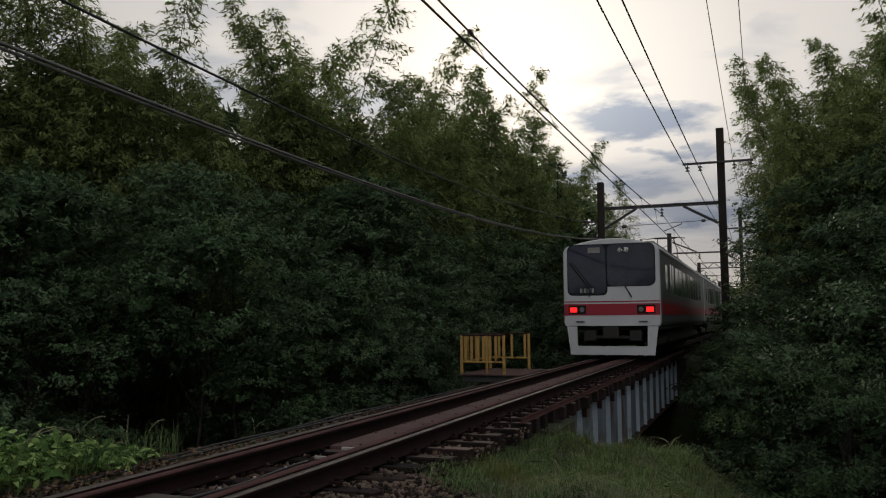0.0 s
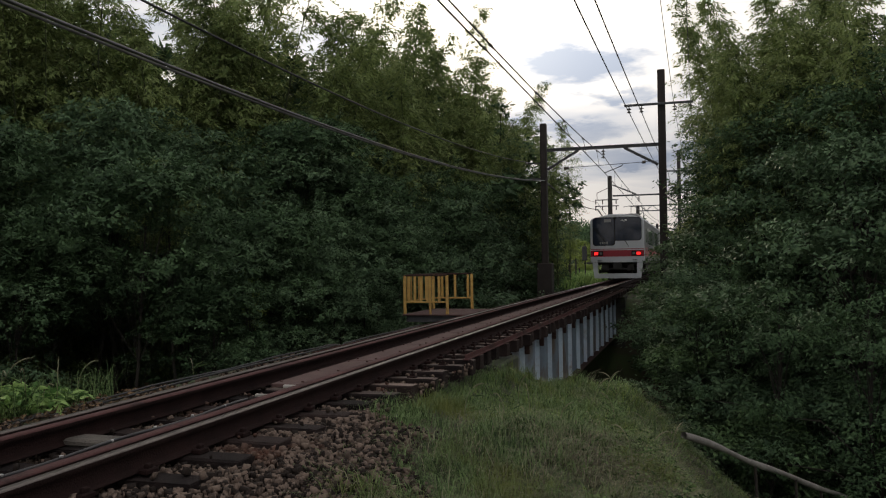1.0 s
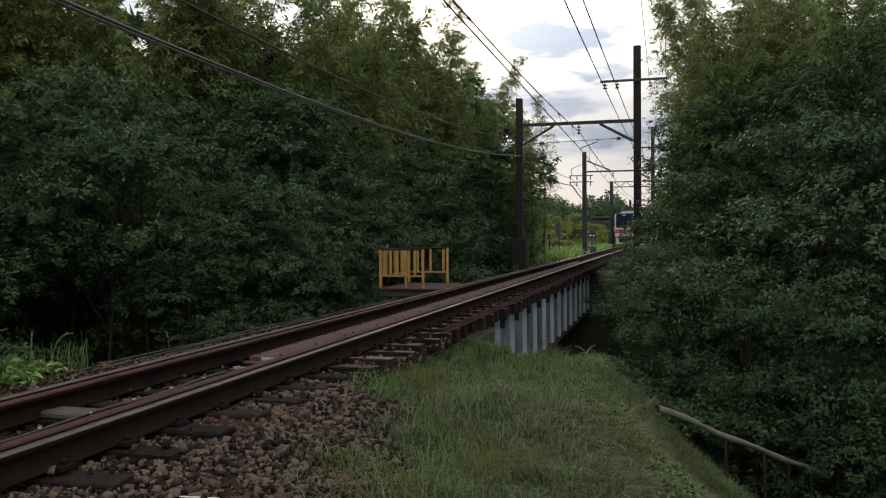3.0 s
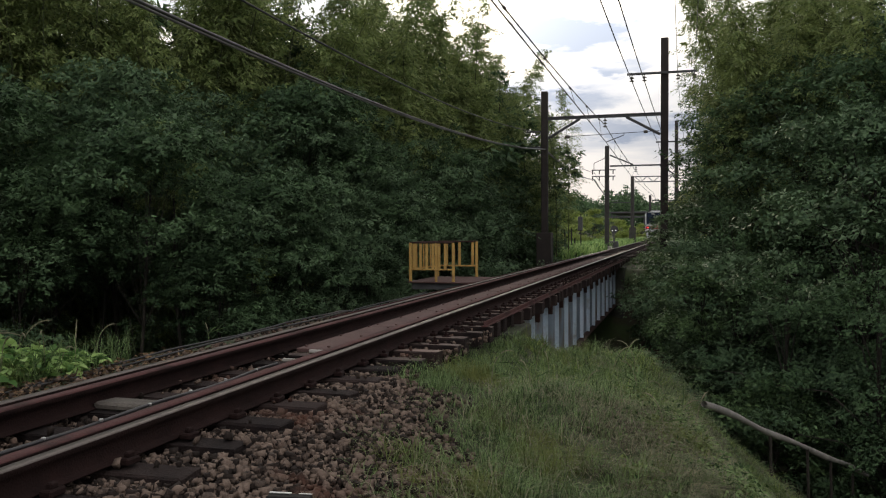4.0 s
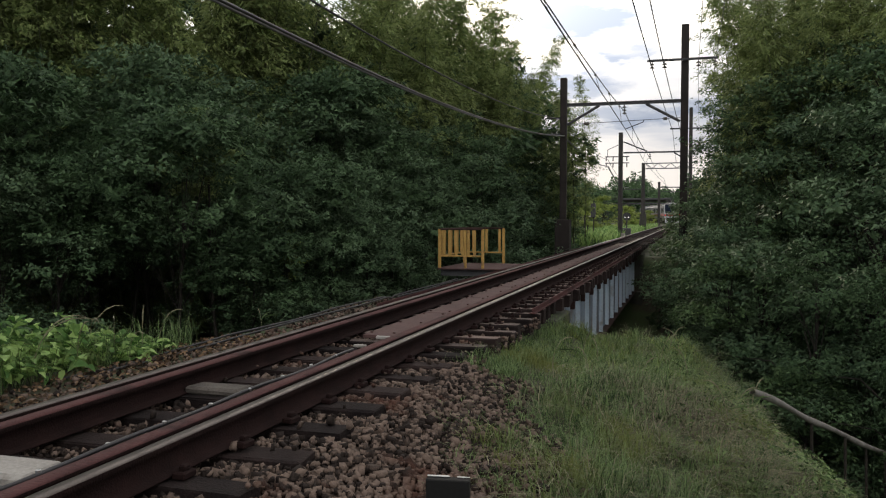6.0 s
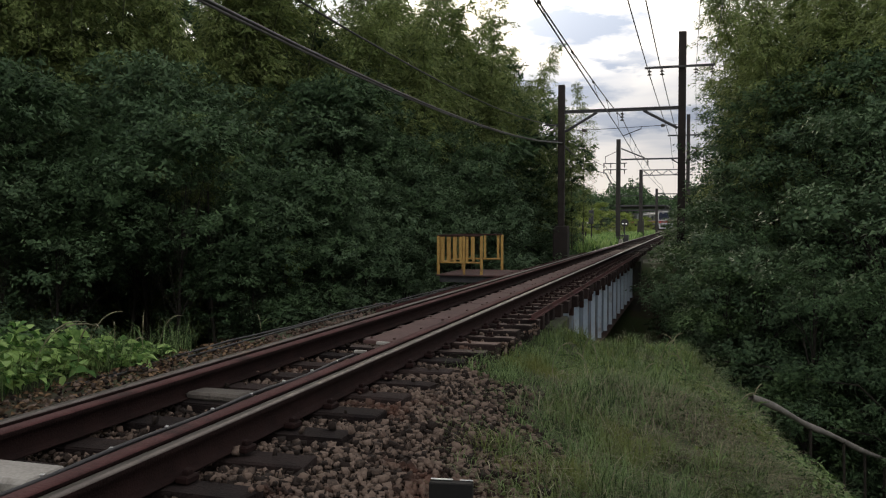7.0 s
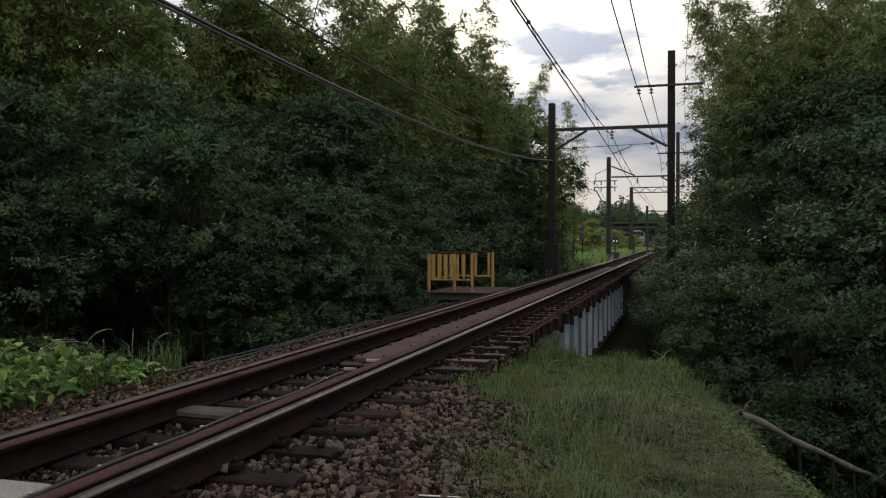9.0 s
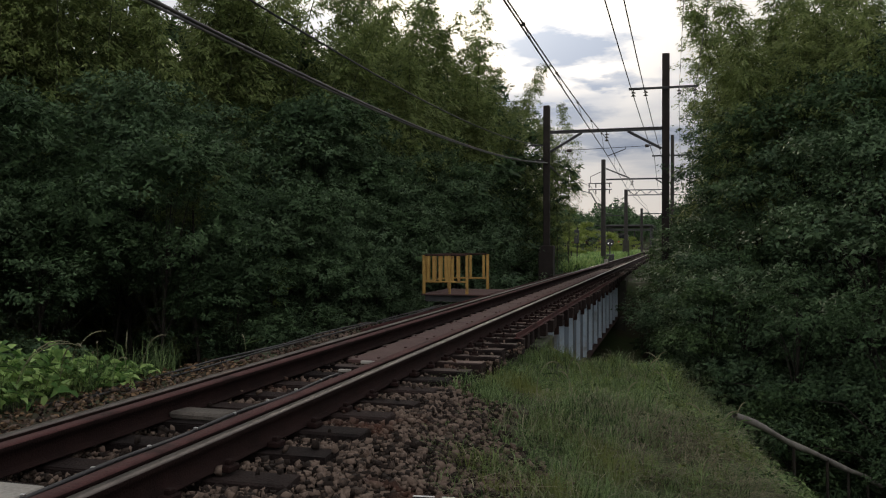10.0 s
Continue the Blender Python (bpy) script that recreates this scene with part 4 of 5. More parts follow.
def bogie(car, y):
    bg = part("bogie", boxes((-1.0, 1.0, y - 0.9, y + 0.9, 0.40, 0.62), (-1.08, -0.95, y - 1.3, y + 1.3, 0.35, 0.55), (0.95, 1.08, y - 1.3, y + 1.3, 0.35, 0.55), bevel=0.02), TRAIN_DARK, car)
    for dy in (-1.05, 1.05):
        bm = bmesh.new()
        rod(bm, (-0.62, y + dy, 0.43), (-0.50, y + dy, 0.43), 0.43, n=22)
        rod(bm, (0.50, y + dy, 0.43), (0.62, y + dy, 0.43), 0.43, n=22)
        rod(bm, (-0.5, y + dy, 0.43), (0.5, y + dy, 0.43), 0.08, n=10)
        part("wheelset", bm, RAIL_RUST, bg)


def train_car(rear, pantograph):
    car = thing("train_car", "white commuter train car with red band and lit red tail lamps" if rear else "white commuter train car with a red band along its side", "train car", group="cars of the train")
    part("body", SHELL, None, car)
    # red band and dark line along both sides
    for s in (-1, 1):
        part("side_band", boxes((s * (HW + 0.001), s * (HW + 0.006), 0.15, CAR_L - 0.15, 1.22, 1.54)), TRAIN_RED, car, "red band")
        part("side_line", boxes((s * (HW + 0.001), s * (HW + 0.006), 0.15, CAR_L - 0.15, 1.60, 1.635)), TRAIN_RED, car, "thin dark red line")
        for q in range(3):
            dy = 2.3 + q * 5.9
            door = part("door", boxes((s * (HW - 0.03), s * (HW + 0.004), dy, dy + 0.64, 1.0, 2.86), (s * (HW - 0.03), s * (HW + 0.004), dy + 0.66, dy + 1.30, 1.0, 2.86), bevel=0.01), TRAIN_GREY, car, "grey sliding door leaves")
            for o in (0.12, 0.78):
                part("window", boxes((s * (HW + 0.0045), s * (HW + 0.009), dy + o, dy + o + 0.40, 1.86, 2.72)), GLASS_SIDE, door)
        for q in range(2):
            for e in range(3):
                wy = 4.0 + q * 5.9 + e * 1.32
                part("window", boxes((s * (HW - 0.02), s * (HW + 0.005), wy, wy + 1.18, 1.82, 2.72), bevel=0.02), GLASS_SIDE, car)
        part("window", boxes((s * (HW - 0.02), s * (HW + 0.005), 1.15, 1.75, 1.90, 2.66), bevel=0.02), GLASS_SIDE, car)
        part("gutter", boxes((s * (HW - 0.01), s * (HW + 0.02), 0.2, CAR_L - 0.2, 2.93, 2.96)), TRAIN_GREY, car)
    # end door window on the inner ends
    part("underframe", boxes((-1.15, 1.15, 4.6, CAR_L - 4.6, 0.35, 0.915), (-1.28, 1.28, 0.4, CAR_L - 0.3, 0.80, 0.918), bevel=0.02), TRAIN_DARK, car)
    for y in (2.6, CAR_L - 2.6):
        bogie(car, y)
    for y in (3.4, 9.2):
        part("roof_unit", boxes((-0.85, 0.85, y, y + 3.4, 3.26, 3.54), bevel=0.07), TRAIN_ROOF, car, "grey air-conditioning unit")
    if pantograph:
        pan = part("pantograph", boxes((-0.6, 0.6, 14.0, 15.4, 3.34, 3.62)), STEEL_DARK, car, "raised black pantograph")
        bm = bmesh.new()
        for s in (-1, 1):
            rod(bm, (s * 0.5, 14.2, 3.6), (s * 0.42, 15.3, 4.15), 0.025, n=6)
            rod(bm, (s * 0.42, 15.3, 4.15), (s * 0.35, 14.5, 4.62), 0.022, n=6)
        rod(bm, (-0.45, 14.5, 4.62), (0.45, 14.5, 4.62), 0.02, n=6)
        rod(bm, (-0.85, 14.4, 4.60), (-0.45, 14.5, 4.66), 0.018, n=6)
        rod(bm, (0.85, 14.4, 4.60), (0.45, 14.5, 4.66), 0.018, n=6)
        box(bm, -0.5, 0.5, 14.4, 14.6, 4.63, 4.67)
        part("collector", bm, STEEL_DARK, pan)
    if rear:
        part("windscreen", rounded_pane(-1.185, -0.13, 1.80, 3.17, -0.012, 0.04, 0.16), GLASS_DARK, car, "dark tinted windscreen, door side")
        part("windscreen", rounded_pane(-0.09, 1.185, 2.02, 3.17, -0.012, 0.04, 0.16), GLASS_DARK, car, "dark tinted windscreen")
        part("screen_seal", rounded_pane(-1.215, 1.215, 2.0, 3.195, -0.004, 0.04, 0.18), RUBBER, car)
        part("screen_seal", rounded_pane(-1.215, -0.09, 1.76, 2.6, -0.003, 0.04, 0.15), RUBBER, car)
        part("end_band", boxes((-1.315, 1.315, -0.008, 0.03, 1.21, 1.53), bevel=0.003), TRAIN_RED, car, "red band")
        part("end_line", boxes((-1.315, 1.315, -0.008, 0.03, 1.575, 1.605)), TRAIN_RED, car, "thin dark red line")
        for s in (-1, 1):
            part("lamp_case", boxes((s * 0.70, s * 1.19, -0.02, 0.02, 1.25, 1.49), bevel=0.008), RUBBER, car, "black lamp housing")
            part("tail_lamp", boxes((s * 0.95, s * 1.15, -0.032, -0.02, 1.295, 1.435), bevel=0.004), TAIL, car, "lit red tail lamp")
            bm = bmesh.new()
            rod(bm, (s * 0.81, -0.03, 1.37), (s * 0.81, -0.018, 1.37), 0.07, n=14)
            part("head_lamp", bm, LAMP_OFF, car, "unlit head lamp")
            part("step", boxes((s * 0.75, s * 0.98, -0.05, 0.02, 1.02, 1.05)), STEEL_DARK, car)
        # skirt with a dark opening for the coupler
        bm = bmesh.new()
        for x0, x1, xb0, xb1 in ((-1.25, -0.97, -1.15, -0.95), (1.25, 0.97, 1.15, 0.95)):
            v = [bm.verts.new(c) for c in ((x0, 0.012, 0.905), (x1, 0.012, 0.905), (xb1, 0.0, 0.12), (xb0, 0.0, 0.12))]
            v2 = [bm.verts.new((c.co.x, 0.06, c.co.z)) for c in v]
            bm.faces.new(v), bm.faces.new(list(reversed(v2)))
            for i in range(4):
                bm.faces.new((v[i], v2[i], v2[(i + 1) % 4], v[(i + 1) % 4]))
        box(bm, -0.96, 0.96, 0.002, 0.06, 0.12, 0.36)
        part("skirt", bm, TRAIN_WHITE, car, "white skirt")
        part("coupler", boxes((-0.14, 0.14, -0.12, 1.2, 0.62, 0.86), (-0.22, 0.22, -0.18, -0.10, 0.58, 0.90), (-0.75, 0.75, 0.15, 0.25, 0.55, 0.65), (-0.8, -0.45, 0.12, 0.3, 0.5, 0.8), (0.45, 0.8, 0.12, 0.3, 0.5, 0.8), bevel=0.02), TRAIN_DARK, car, "dark coupler and hoses")
        # wipers
        bm = bmesh.new()
        rod(bm, (-0.60, -0.035, 1.95), (-1.14, -0.035, 2.68), 0.016, n=5)
        rod(bm, (-0.54, -0.03, 1.98), (-1.08, -0.03, 2.72), 0.012, n=5)
        rod(bm, (-0.60, -0.035, 1.95), (-0.60, -0.03, 1.72), 0.016, n=5)
        rod(bm, (0.57, -0.035, 1.70), (0.38, -0.035, 2.02), 0.018, n=5)
        part("wiper", bm, RUBBER, car)
        part("fleet_number_bars", boxes((-0.86, -0.79, -0.02, -0.013, 1.84, 1.96), (-0.75, -0.68, -0.02, -0.013, 1.84, 1.96), (-0.64, -0.57, -0.02, -0.013, 1.84, 1.96), (-0.53, -0.46, -0.02, -0.013, 1.84, 1.96)), BARS, car, "grey bars of the fleet number")
        part("route_sign", boxes((-0.62, -0.28, -0.018, -0.013, 2.95, 3.1)), BARS, car, "pale route sign behind the glass")
        txt = bpy.data.curves.new("destination_sign", "FONT")
        txt.body, txt.size, txt.align_x, txt.space_character = "小野", 0.13, "CENTER", 1.7
        txt.materials.append(SIGN_GLOW)
        t = new("destination_sign", txt)
        t.parent = car
        t.matrix_basis = pose(0.36, -0.02, 2.97, 90, 0, 0)
        tagged(t, "pale lit destination letters")
    else:
        part("gangway", boxes((-0.5, 0.5, -0.2, 0.02, 0.95, 2.95), bevel=0.04), RUBBER, car, "black gangway bellows")
    return car


cars = [train_car(True, True), train_car(False, False), train_car(False, True)]

# ---- vegetation ----
def broadleaf(name, seed, height, spread, mat, leaf, count, lobes, label, category, low=0.12, limb=1.0):
    """A trunk with limbs and a crown of leaf clusters gathered on uneven lobes."""
    rng = np.random.default_rng(seed)
    t = thing(name, label, category, pose(0, 0, 0))
    pieces = []
    lean = rng.normal(0, 0.06, 2) * height
    zz = np.linspace(-0.3, height * 0.8, 9)
    u = zz / height
    stem = np.stack([lean[0] * u + 0.05 * np.sin(u * 9), lean[1] * u + 0.05 * np.cos(u * 8), zz], 1)
    pieces.append(tube(stem, 0.013 * (0.4 + 0.6 * limb) * height * (1.05 - u), 7))
    cents, rads = [], []
    for q in range(lobes):
        h = low + (1 - low) * rng.random() ** 0.9
        a = rng.uniform(0, 2 * np.pi)
        prof = math.sin(min(max((h - low * 0.5) / (1 - low * 0.5), 0.05), 1) * math.pi * 0.86 + 0.25)
        rr = spread * (0.25 + 0.75 * rng.random()) * max(prof, 0.15)
        c = np.array([math.cos(a) * rr + lean[0] * h, math.sin(a) * rr + lean[1] * h, h * height * 0.93])
        cents.append(c)
        rads.append(spread * rng.uniform(0.20, 0.40))
        s = stem[min(8, int(h * 7))]
        mid = (s + c) / 2 + np.array([0, 0, 0.1 * height * rng.random()])
        pieces.append(tube(np.stack([s, mid, c]), np.array([0.0040, 0.0026, 0.0010]) * height * limb, 5))
    part("trunk", arrays("trunk", *joined(pieces), [BARK], True), None, t)
    cents, rads = np.array(cents), np.array(rads)
    w = rads ** 2 / np.sum(rads ** 2)
    # each lobe is a dome of twig tufts; each tuft a rosette of drooping leaves
    per = 22
    tufts = count // per
    li = rng.choice(lobes, tufts, p=w)
    d = rng.normal(0, 1, (tufts, 3))
    d[:, 2] = np.where(rng.random(tufts) < 0.82, np.abs(d[:, 2]), d[:, 2])
    d /= np.linalg.norm(d, axis=1)[:, None]
    tc = cents[li] + d * rads[li][:, None] * (0.72 + 0.36 * rng.random((tufts, 1))) * np.array([1.08, 1.08, 0.55])
    tc[:, 2] = np.maximum(tc[:, 2], 0.05)
    c = np.repeat(tc, per, 0) + rng.normal(0, 0.07, (tufts * per, 3)) * np.array([1, 1, 0.7])
    along = np.repeat(d * np.array([1, 1, 0.3]), per, 0) * 0.7 + rng.normal(0, 0.75, (tufts * per, 3)) * np.array([1, 1, 0.45])
    out = d * np.array([1, 1, 1.5]) + np.array([0, 0, 0.3])
    out = np.repeat(out / np.linalg.norm(out, axis=1)[:, None], per, 0)
    part("crown", soft_crown(rng, *small_leaves(rng, c, along, leaf[0], leaf[1], 0.8, 0.5, out), out, [mat]), None, t)
    return t


def bamboo(name, seed, height, culms, mat, label):
    """A clump of arching culms with feathery side branches."""
    rng = np.random.default_rng(seed)
    t = thing(name, label, "bamboo", pose(0, 0, 0))
    C, A, F = [], [], []
    for q in range(culms):
        h = height * rng.uniform(0.80, 1.08)
        b = rng.normal(0, 0.55, 2)
        az = rng.uniform(0, 2 * np.pi)
        arch = rng.uniform(0.08, 0.20) * h
        u = np.linspace(0, 1, 16)
        off = arch * u ** 3.2
        st = np.stack([b[0] + np.cos(az) * off + 0.25 * b[0] * u, b[1] + np.sin(az) * off + 0.25 * b[1] * u, h * (u - 0.045 * u ** 6) - 0.3], 1)
        part("culm", arrays("culm", *tube(st, 0.042 * (1.03 - u) + 0.003, 6), [CULM], True), None, t)
        nodes = int(h * 4.6)
        for k in range(nodes):
            v = 0.22 + 0.78 * (k + rng.random()) / nodes
            p = np.array([np.interp(v, u, st[:, j]) for j in range(3)])
            env = np.interp(v, [0.2, 0.45, 0.75, 1.0], [0.5, 1.25, 1.0, 0.28])
            for e in range(3):
                a = rng.uniform(0, 2 * np.pi)
                L = env * rng.uniform(0.6, 1.15)
                n = int(19 + 19 * L)
                s = np.sort(rng.random(n)) ** 0.8
                o = np.stack([np.cos(a) * L * s, np.sin(a) * L * s, L * (0.55 * s - 0.55 * s ** 2.4)], 1)
                C.append(p + o + rng.normal(0, 0.06, (n, 3)))
                A.append(np.stack([np.cos(a) + rng.normal(0, 0.7, n), np.sin(a) + rng.normal(0, 0.7, n), rng.normal(-0.35, 0.45, n)], 1))
                F.append(np.tile([[0.75 * np.cos(a), 0.75 * np.sin(a), 0.66]], (n, 1)))
    F = np.concatenate(F)
    part("crown", soft_crown(rng, *small_leaves(rng, np.concatenate(C), np.concatenate(A), 0.155, 0.043, 0.6, 0.8, F), F, [mat]), None, t)
    return t


rv = random.Random(11)
EYE = (3.0, -0.3)


def at_bearing(theta, d):
    """A place d metres off at theta degrees left of the line's direction."""
    return EYE[0] - d * math.sin(radians(theta)), EYE[1] + d * math.cos(radians(theta))


class Kinds:
    """Prototypes: the first placing uses the prototype itself, later ones copy it."""
    def __init__(self, protos):
        self.protos, self.used = protos, set()

    def place(self, x, y, sc=1.0, sink=0.1, z=None):
        p = rv.choice(self.protos)
        zz = (float(ground_z(x, y)) if z is None else z) - sink
        m = pose(x, y, zz, 0, 0, rv.uniform(0, 360)) @ Matrix.Scale(sc, 4)
        if p.name in self.used:
            return copy_thing(p, m @ Matrix.Scale(1 / p.scale[0], 4))
        self.used.add(p.name)
        p.matrix_basis = m
        return p


BROAD = Kinds([broadleaf("broadleaf_tree", 31 + k, 8.2, 2.5, LEAF_DARK if k != 1 else LEAF_GREY, (0.094, 0.048), 26000, 46, "dense dark green broadleaf tree on the gully slope", "tree") for k in range(3)])
SHRUB = Kinds([broadleaf("shrub", 51 + k, 5.2, 2.1, (LEAF_DARK, LEAF_GREY, LEAF_GREY)[k], (0.082, 0.044), 18500, 42, ("dark green", "grey-green", "grey-green")[k] + " leafy shrub with drooping twigs on the bank", "shrub", 0.03) for k in range(3)])
BUSH = Kinds([broadleaf("bush", 71 + k, 2.6, 1.5, (LEAF_GREY, LEAF_MID)[k], (0.085, 0.045), 8000, 20, "rounded " + ("grey-green", "fresh green")[k] + " bush of small leaves", "bush", 0.02) for k in range(2)])
LIME_BUSH = Kinds([broadleaf("lime_bush", 271 + k, 2.8, 1.7, LEAF_LIME, (0.15, 0.075), 3500, 18, "lime green bush on the sunny verge beyond the bridge", "bush", 0.02) for k in range(2)])
HIGH = Kinds([broadleaf("overhanging_tree", 61 + k, 8.6, 2.6, (LEAF_GREY, LEAF_DARK)[k], (0.112, 0.053), 15500, 38, ("grey-green", "dark green")[k] + " tree leaning over the gully with a shaded underside", "tree", (0.44, 0.60)[k], 0.18) for k in range(2)])
OVERHANG = Kinds(HIGH.protos[1:])
OVERHANG.used = HIGH.used
FAR_TREE = Kinds([broadleaf("far_tree", 171 + k, 7.5, 3.0, LEAF_DARK, (0.22, 0.10), 8000, 34, "dark green tree standing well away from the bridge", "tree") for k in range(2)])
BACK = Kinds([broadleaf("backing_tree", 181 + k, 8.2, 2.5, LEAF_DARK, (0.17, 0.085), 10000, 46, "dense dark green tree standing behind the bamboo", "tree") for k in range(3)])
SPARSE = Kinds([bamboo("bamboo", 131, 13.0, 2, LEAF_BAMBOO, "thin bamboo arching out over the mast")])
BAMBOO = Kinds([bamboo("bamboo", 91 + k, 13.0, 5, LEAF_BAMBOO, "tall arching bamboo with yellow-green feathery tops") for k in range(4)])


def left_front(th):
    return 14.2 + 22 * math.exp(-(th - 8) / 12)


# left wood: shrubs in front, broadleaf trees, then bamboo
th = 8.5
while th < 56:
    d = left_front(th)
    step = 72 / d
    for row, (dd, kinds, lo, hi) in enumerate(((0.3, SHRUB, 0.95, 1.2), (2.4, SHRUB, 1.35, 1.7), (4.4, BROAD, 1.08, 1.26), (6.4, BAMBOO, 1.02, 1.14), (8.4, BAMBOO, 1.12, 1.24), (10.2, BACK, 1.42, 1.52))):
        x, y = at_bearing(th + rv.uniform(-0.35, 0.35) * step + (row % 2) * step * 0.5, d + dd + rv.uniform(-0.6, 0.6))
        if x > -4.6 and row < 2 and y > 26:
            x = -4.6 - rv.random()
        if row >= 2 and x > -5.6:
            x = -5.6 - rv.random()
        if row < 2 and th > 17:
            kinds, lo, hi = HIGH, 0.76 + 0.16 * row, 0.92 + 0.16 * row
        if row == 2 and th > 19:
            kinds, lo, hi = HIGH, 1.06, 1.2
        if row == 0 and 26 < th < 42:
            kinds, lo, hi = OVERHANG, 0.84, 0.96
        if row > 2:
            low_end = 0.90 + 0.20 * float(sstep(8, 17, th)) - 0.07 * float(sstep(26, 32, th))
            lo, hi = lo * low_end, hi * low_end
        kinds.place(x, y, rv.uniform(lo, hi), z=max(float(ground_z(x, y)), -4.6))
    th += step * (1.0 if th < 25 else 1.1)
# right wood
for x, y, kinds, sc in [
    (4.7, 20.5, SHRUB, 1.05), (4.6, 24.0, SHRUB, 1.25), (4.5, 27.4, SHRUB, 1.35), (4.6, 30.6, SHRUB, 1.4), (5.6, 18.0, SHRUB, 1.05), (7.0, 16.4, SHRUB, 1.05), (9.2, 15.6, SHRUB, 1.1),
    (5.9, 29.5, SHRUB, 1.75), (6.6, 24.5, SHRUB, 1.75), (7.2, 20.5, SHRUB, 1.7), (9.2, 19.0, SHRUB, 1.75),
    (6.0, 32.5, BROAD, 1.4), (5.9, 28.0, BROAD, 1.35), (7.6, 27.0, BROAD, 1.45), (7.4, 23.0, BROAD, 1.25), (9.2, 23.0, BROAD, 1.45), (11.0, 20.5, BROAD, 1.4), (8.2, 31.5, BROAD, 1.7), (11.0, 26.5, BROAD, 1.7),
    (5.1, 33.0, BAMBOO, 1.15), (5.1, 30.0, BAMBOO, 1.15), (5.6, 28.2, BAMBOO, 1.15), (7.0, 33.5, BAMBOO, 1.25), (8.0, 29.0, BAMBOO, 1.25), (6.6, 30.6, BAMBOO, 1.2), (7.8, 26.6, BAMBOO, 1.15), (9.2, 27.5, BAMBOO, 1.2), (9.8, 24.0, BAMBOO, 1.15), (12.0, 24.0, BAMBOO, 1.15),
    (5.5, 36.0, BAMBOO, 0.95), (10.5, 30, BROAD, 1.7), (6.2, 36.5, BROAD, 1.2),
    (6.3, 17.0, BUSH, 1.3), (8.4, 16.6, BUSH, 1.3), (5.0, 17.2, BUSH, 1.2), (4.4, 19.2, BUSH, 1.3), (4.1, 32.6, BUSH, 1.2), (3.9, 38.5, BUSH, 1.4)]:
    kinds.place(x, y, sc, z=max(float(ground_z(x, y)), -4.8))
for x, y, z, sc in [(3.5, 33.4, -1.6, 1.25), (3.0, 36.0, -1.2, 1.15), (2.8, 39.0, -1.0, 1.1), (3.9, 34.6, -1.2, 1.5), (3.5, 31.0, -2.6, 1.3), (3.5, 28.4, -3.0, 1.25), (3.6, 22.8, -2.1, 1.15), (3.7, 25.6, -2.2, 1.2), (3.9, 20.0, -2.6, 1.15)]:
    BUSH.place(x, y, sc, z=z)
# behind the first portal, both sides of the line; last, added trees out of sight
for x, y, kinds, sc in [(-4.6, 35.6, SHRUB, 1.0), (-4.0, 31.0, BUSH, 1.1), (-3.9, 38.0, BUSH, 1.2), (-6.2, 42, LIME_BUSH, 1.2), (-5.6, 48, LIME_BUSH, 1.0), (-7.5, 52, SHRUB, 0.8), (-5.5, 63, LIME_BUSH, 1.0), (-7, 70, LIME_BUSH, 1.3), (-9, 60, SHRUB, 0.9), (-10, 78, SHRUB, 1.0), (-6.5, 84, LIME_BUSH, 1.2), (-11, 95, SHRUB, 1.1), (-8, 105, LIME_BUSH, 1.5), (-5.5, 112, LIME_BUSH, 1.2), (-14, 85, FAR_TREE, 0.8), (-13, 110, SHRUB, 1.2), (-10, 128, SHRUB, 1.0), (-6.5, 128, LIME_BUSH, 1.3), (-18, 120, FAR_TREE, 0.9), (-8.5, 90, LIME_BUSH, 1.3), (-4.3, 150, LIME_BUSH, 0.9), (-5.4, 172, LIME_BUSH, 1.0), (-4.8, 160, LIME_BUSH, 0.8), (-5.2, 138, LIME_BUSH, 0.9), (-4.6, 98, LIME_BUSH, 0.7),
                        (6.2, 40, SHRUB, 1.3), (6.5, 62, FAR_TREE, 0.9), (6.5, 90, FAR_TREE, 0.9), (7, 130, FAR_TREE, 1.0), (6, 160, FAR_TREE, 1.2), (5.5, 185, FAR_TREE, 1.3), (3, 215, FAR_TREE, 1.3),
                        (-5, 45, BAMBOO, 0.55), (-3.5, 38.6, SPARSE, 0.6), (-5.2, 36.6, BROAD, 0.95), (-7, 34, BROAD, 1.05), (-9, 46, FAR_TREE, 1.0),
                        # unseen trees behind the viewer, added to block low sky and darken reflections
                        (-10, -26, FAR_TREE, 1.2), (-15, -18, FAR_TREE, 1.2), (11, -20, FAR_TREE, 1.2), (2, -27, FAR_TREE, 1.2), (-6, -28, FAR_TREE, 1.2), (-2, -34, FAR_TREE, 1.2), (7, -31, FAR_TREE, 1.1), (15, -24, FAR_TREE, 1.1)]:
    kinds.place(x, y, sc)
# taller trees closing the wood behind the bamboo, and one thin culm by the mast
for k in range(18):
    x, y = at_bearing(17 + 2.4 * k, left_front(17 + 2.4 * k) + 13.0)
    FAR_TREE.place(x, y, rv.uniform(1.78, 1.92))
SPARSE.place(-2.1, 37.0, 0.68)
SPARSE.place(-2.9, 36.0, 0.74)
SPARSE.place(-5.4, 33.6, 0.95)
# lighter shrubs hanging in front of the wood beyond the refuge
for th, d, sc in ((24.5, 18.3, 0.85), (27.0, 17.4, 0.95), (29.3, 17.0, 0.9), (31.8, 16.4, 0.8)):
    x, y = at_bearing(th, d)
    HIGH.place(x, y, sc * 0.82, z=-4.4)

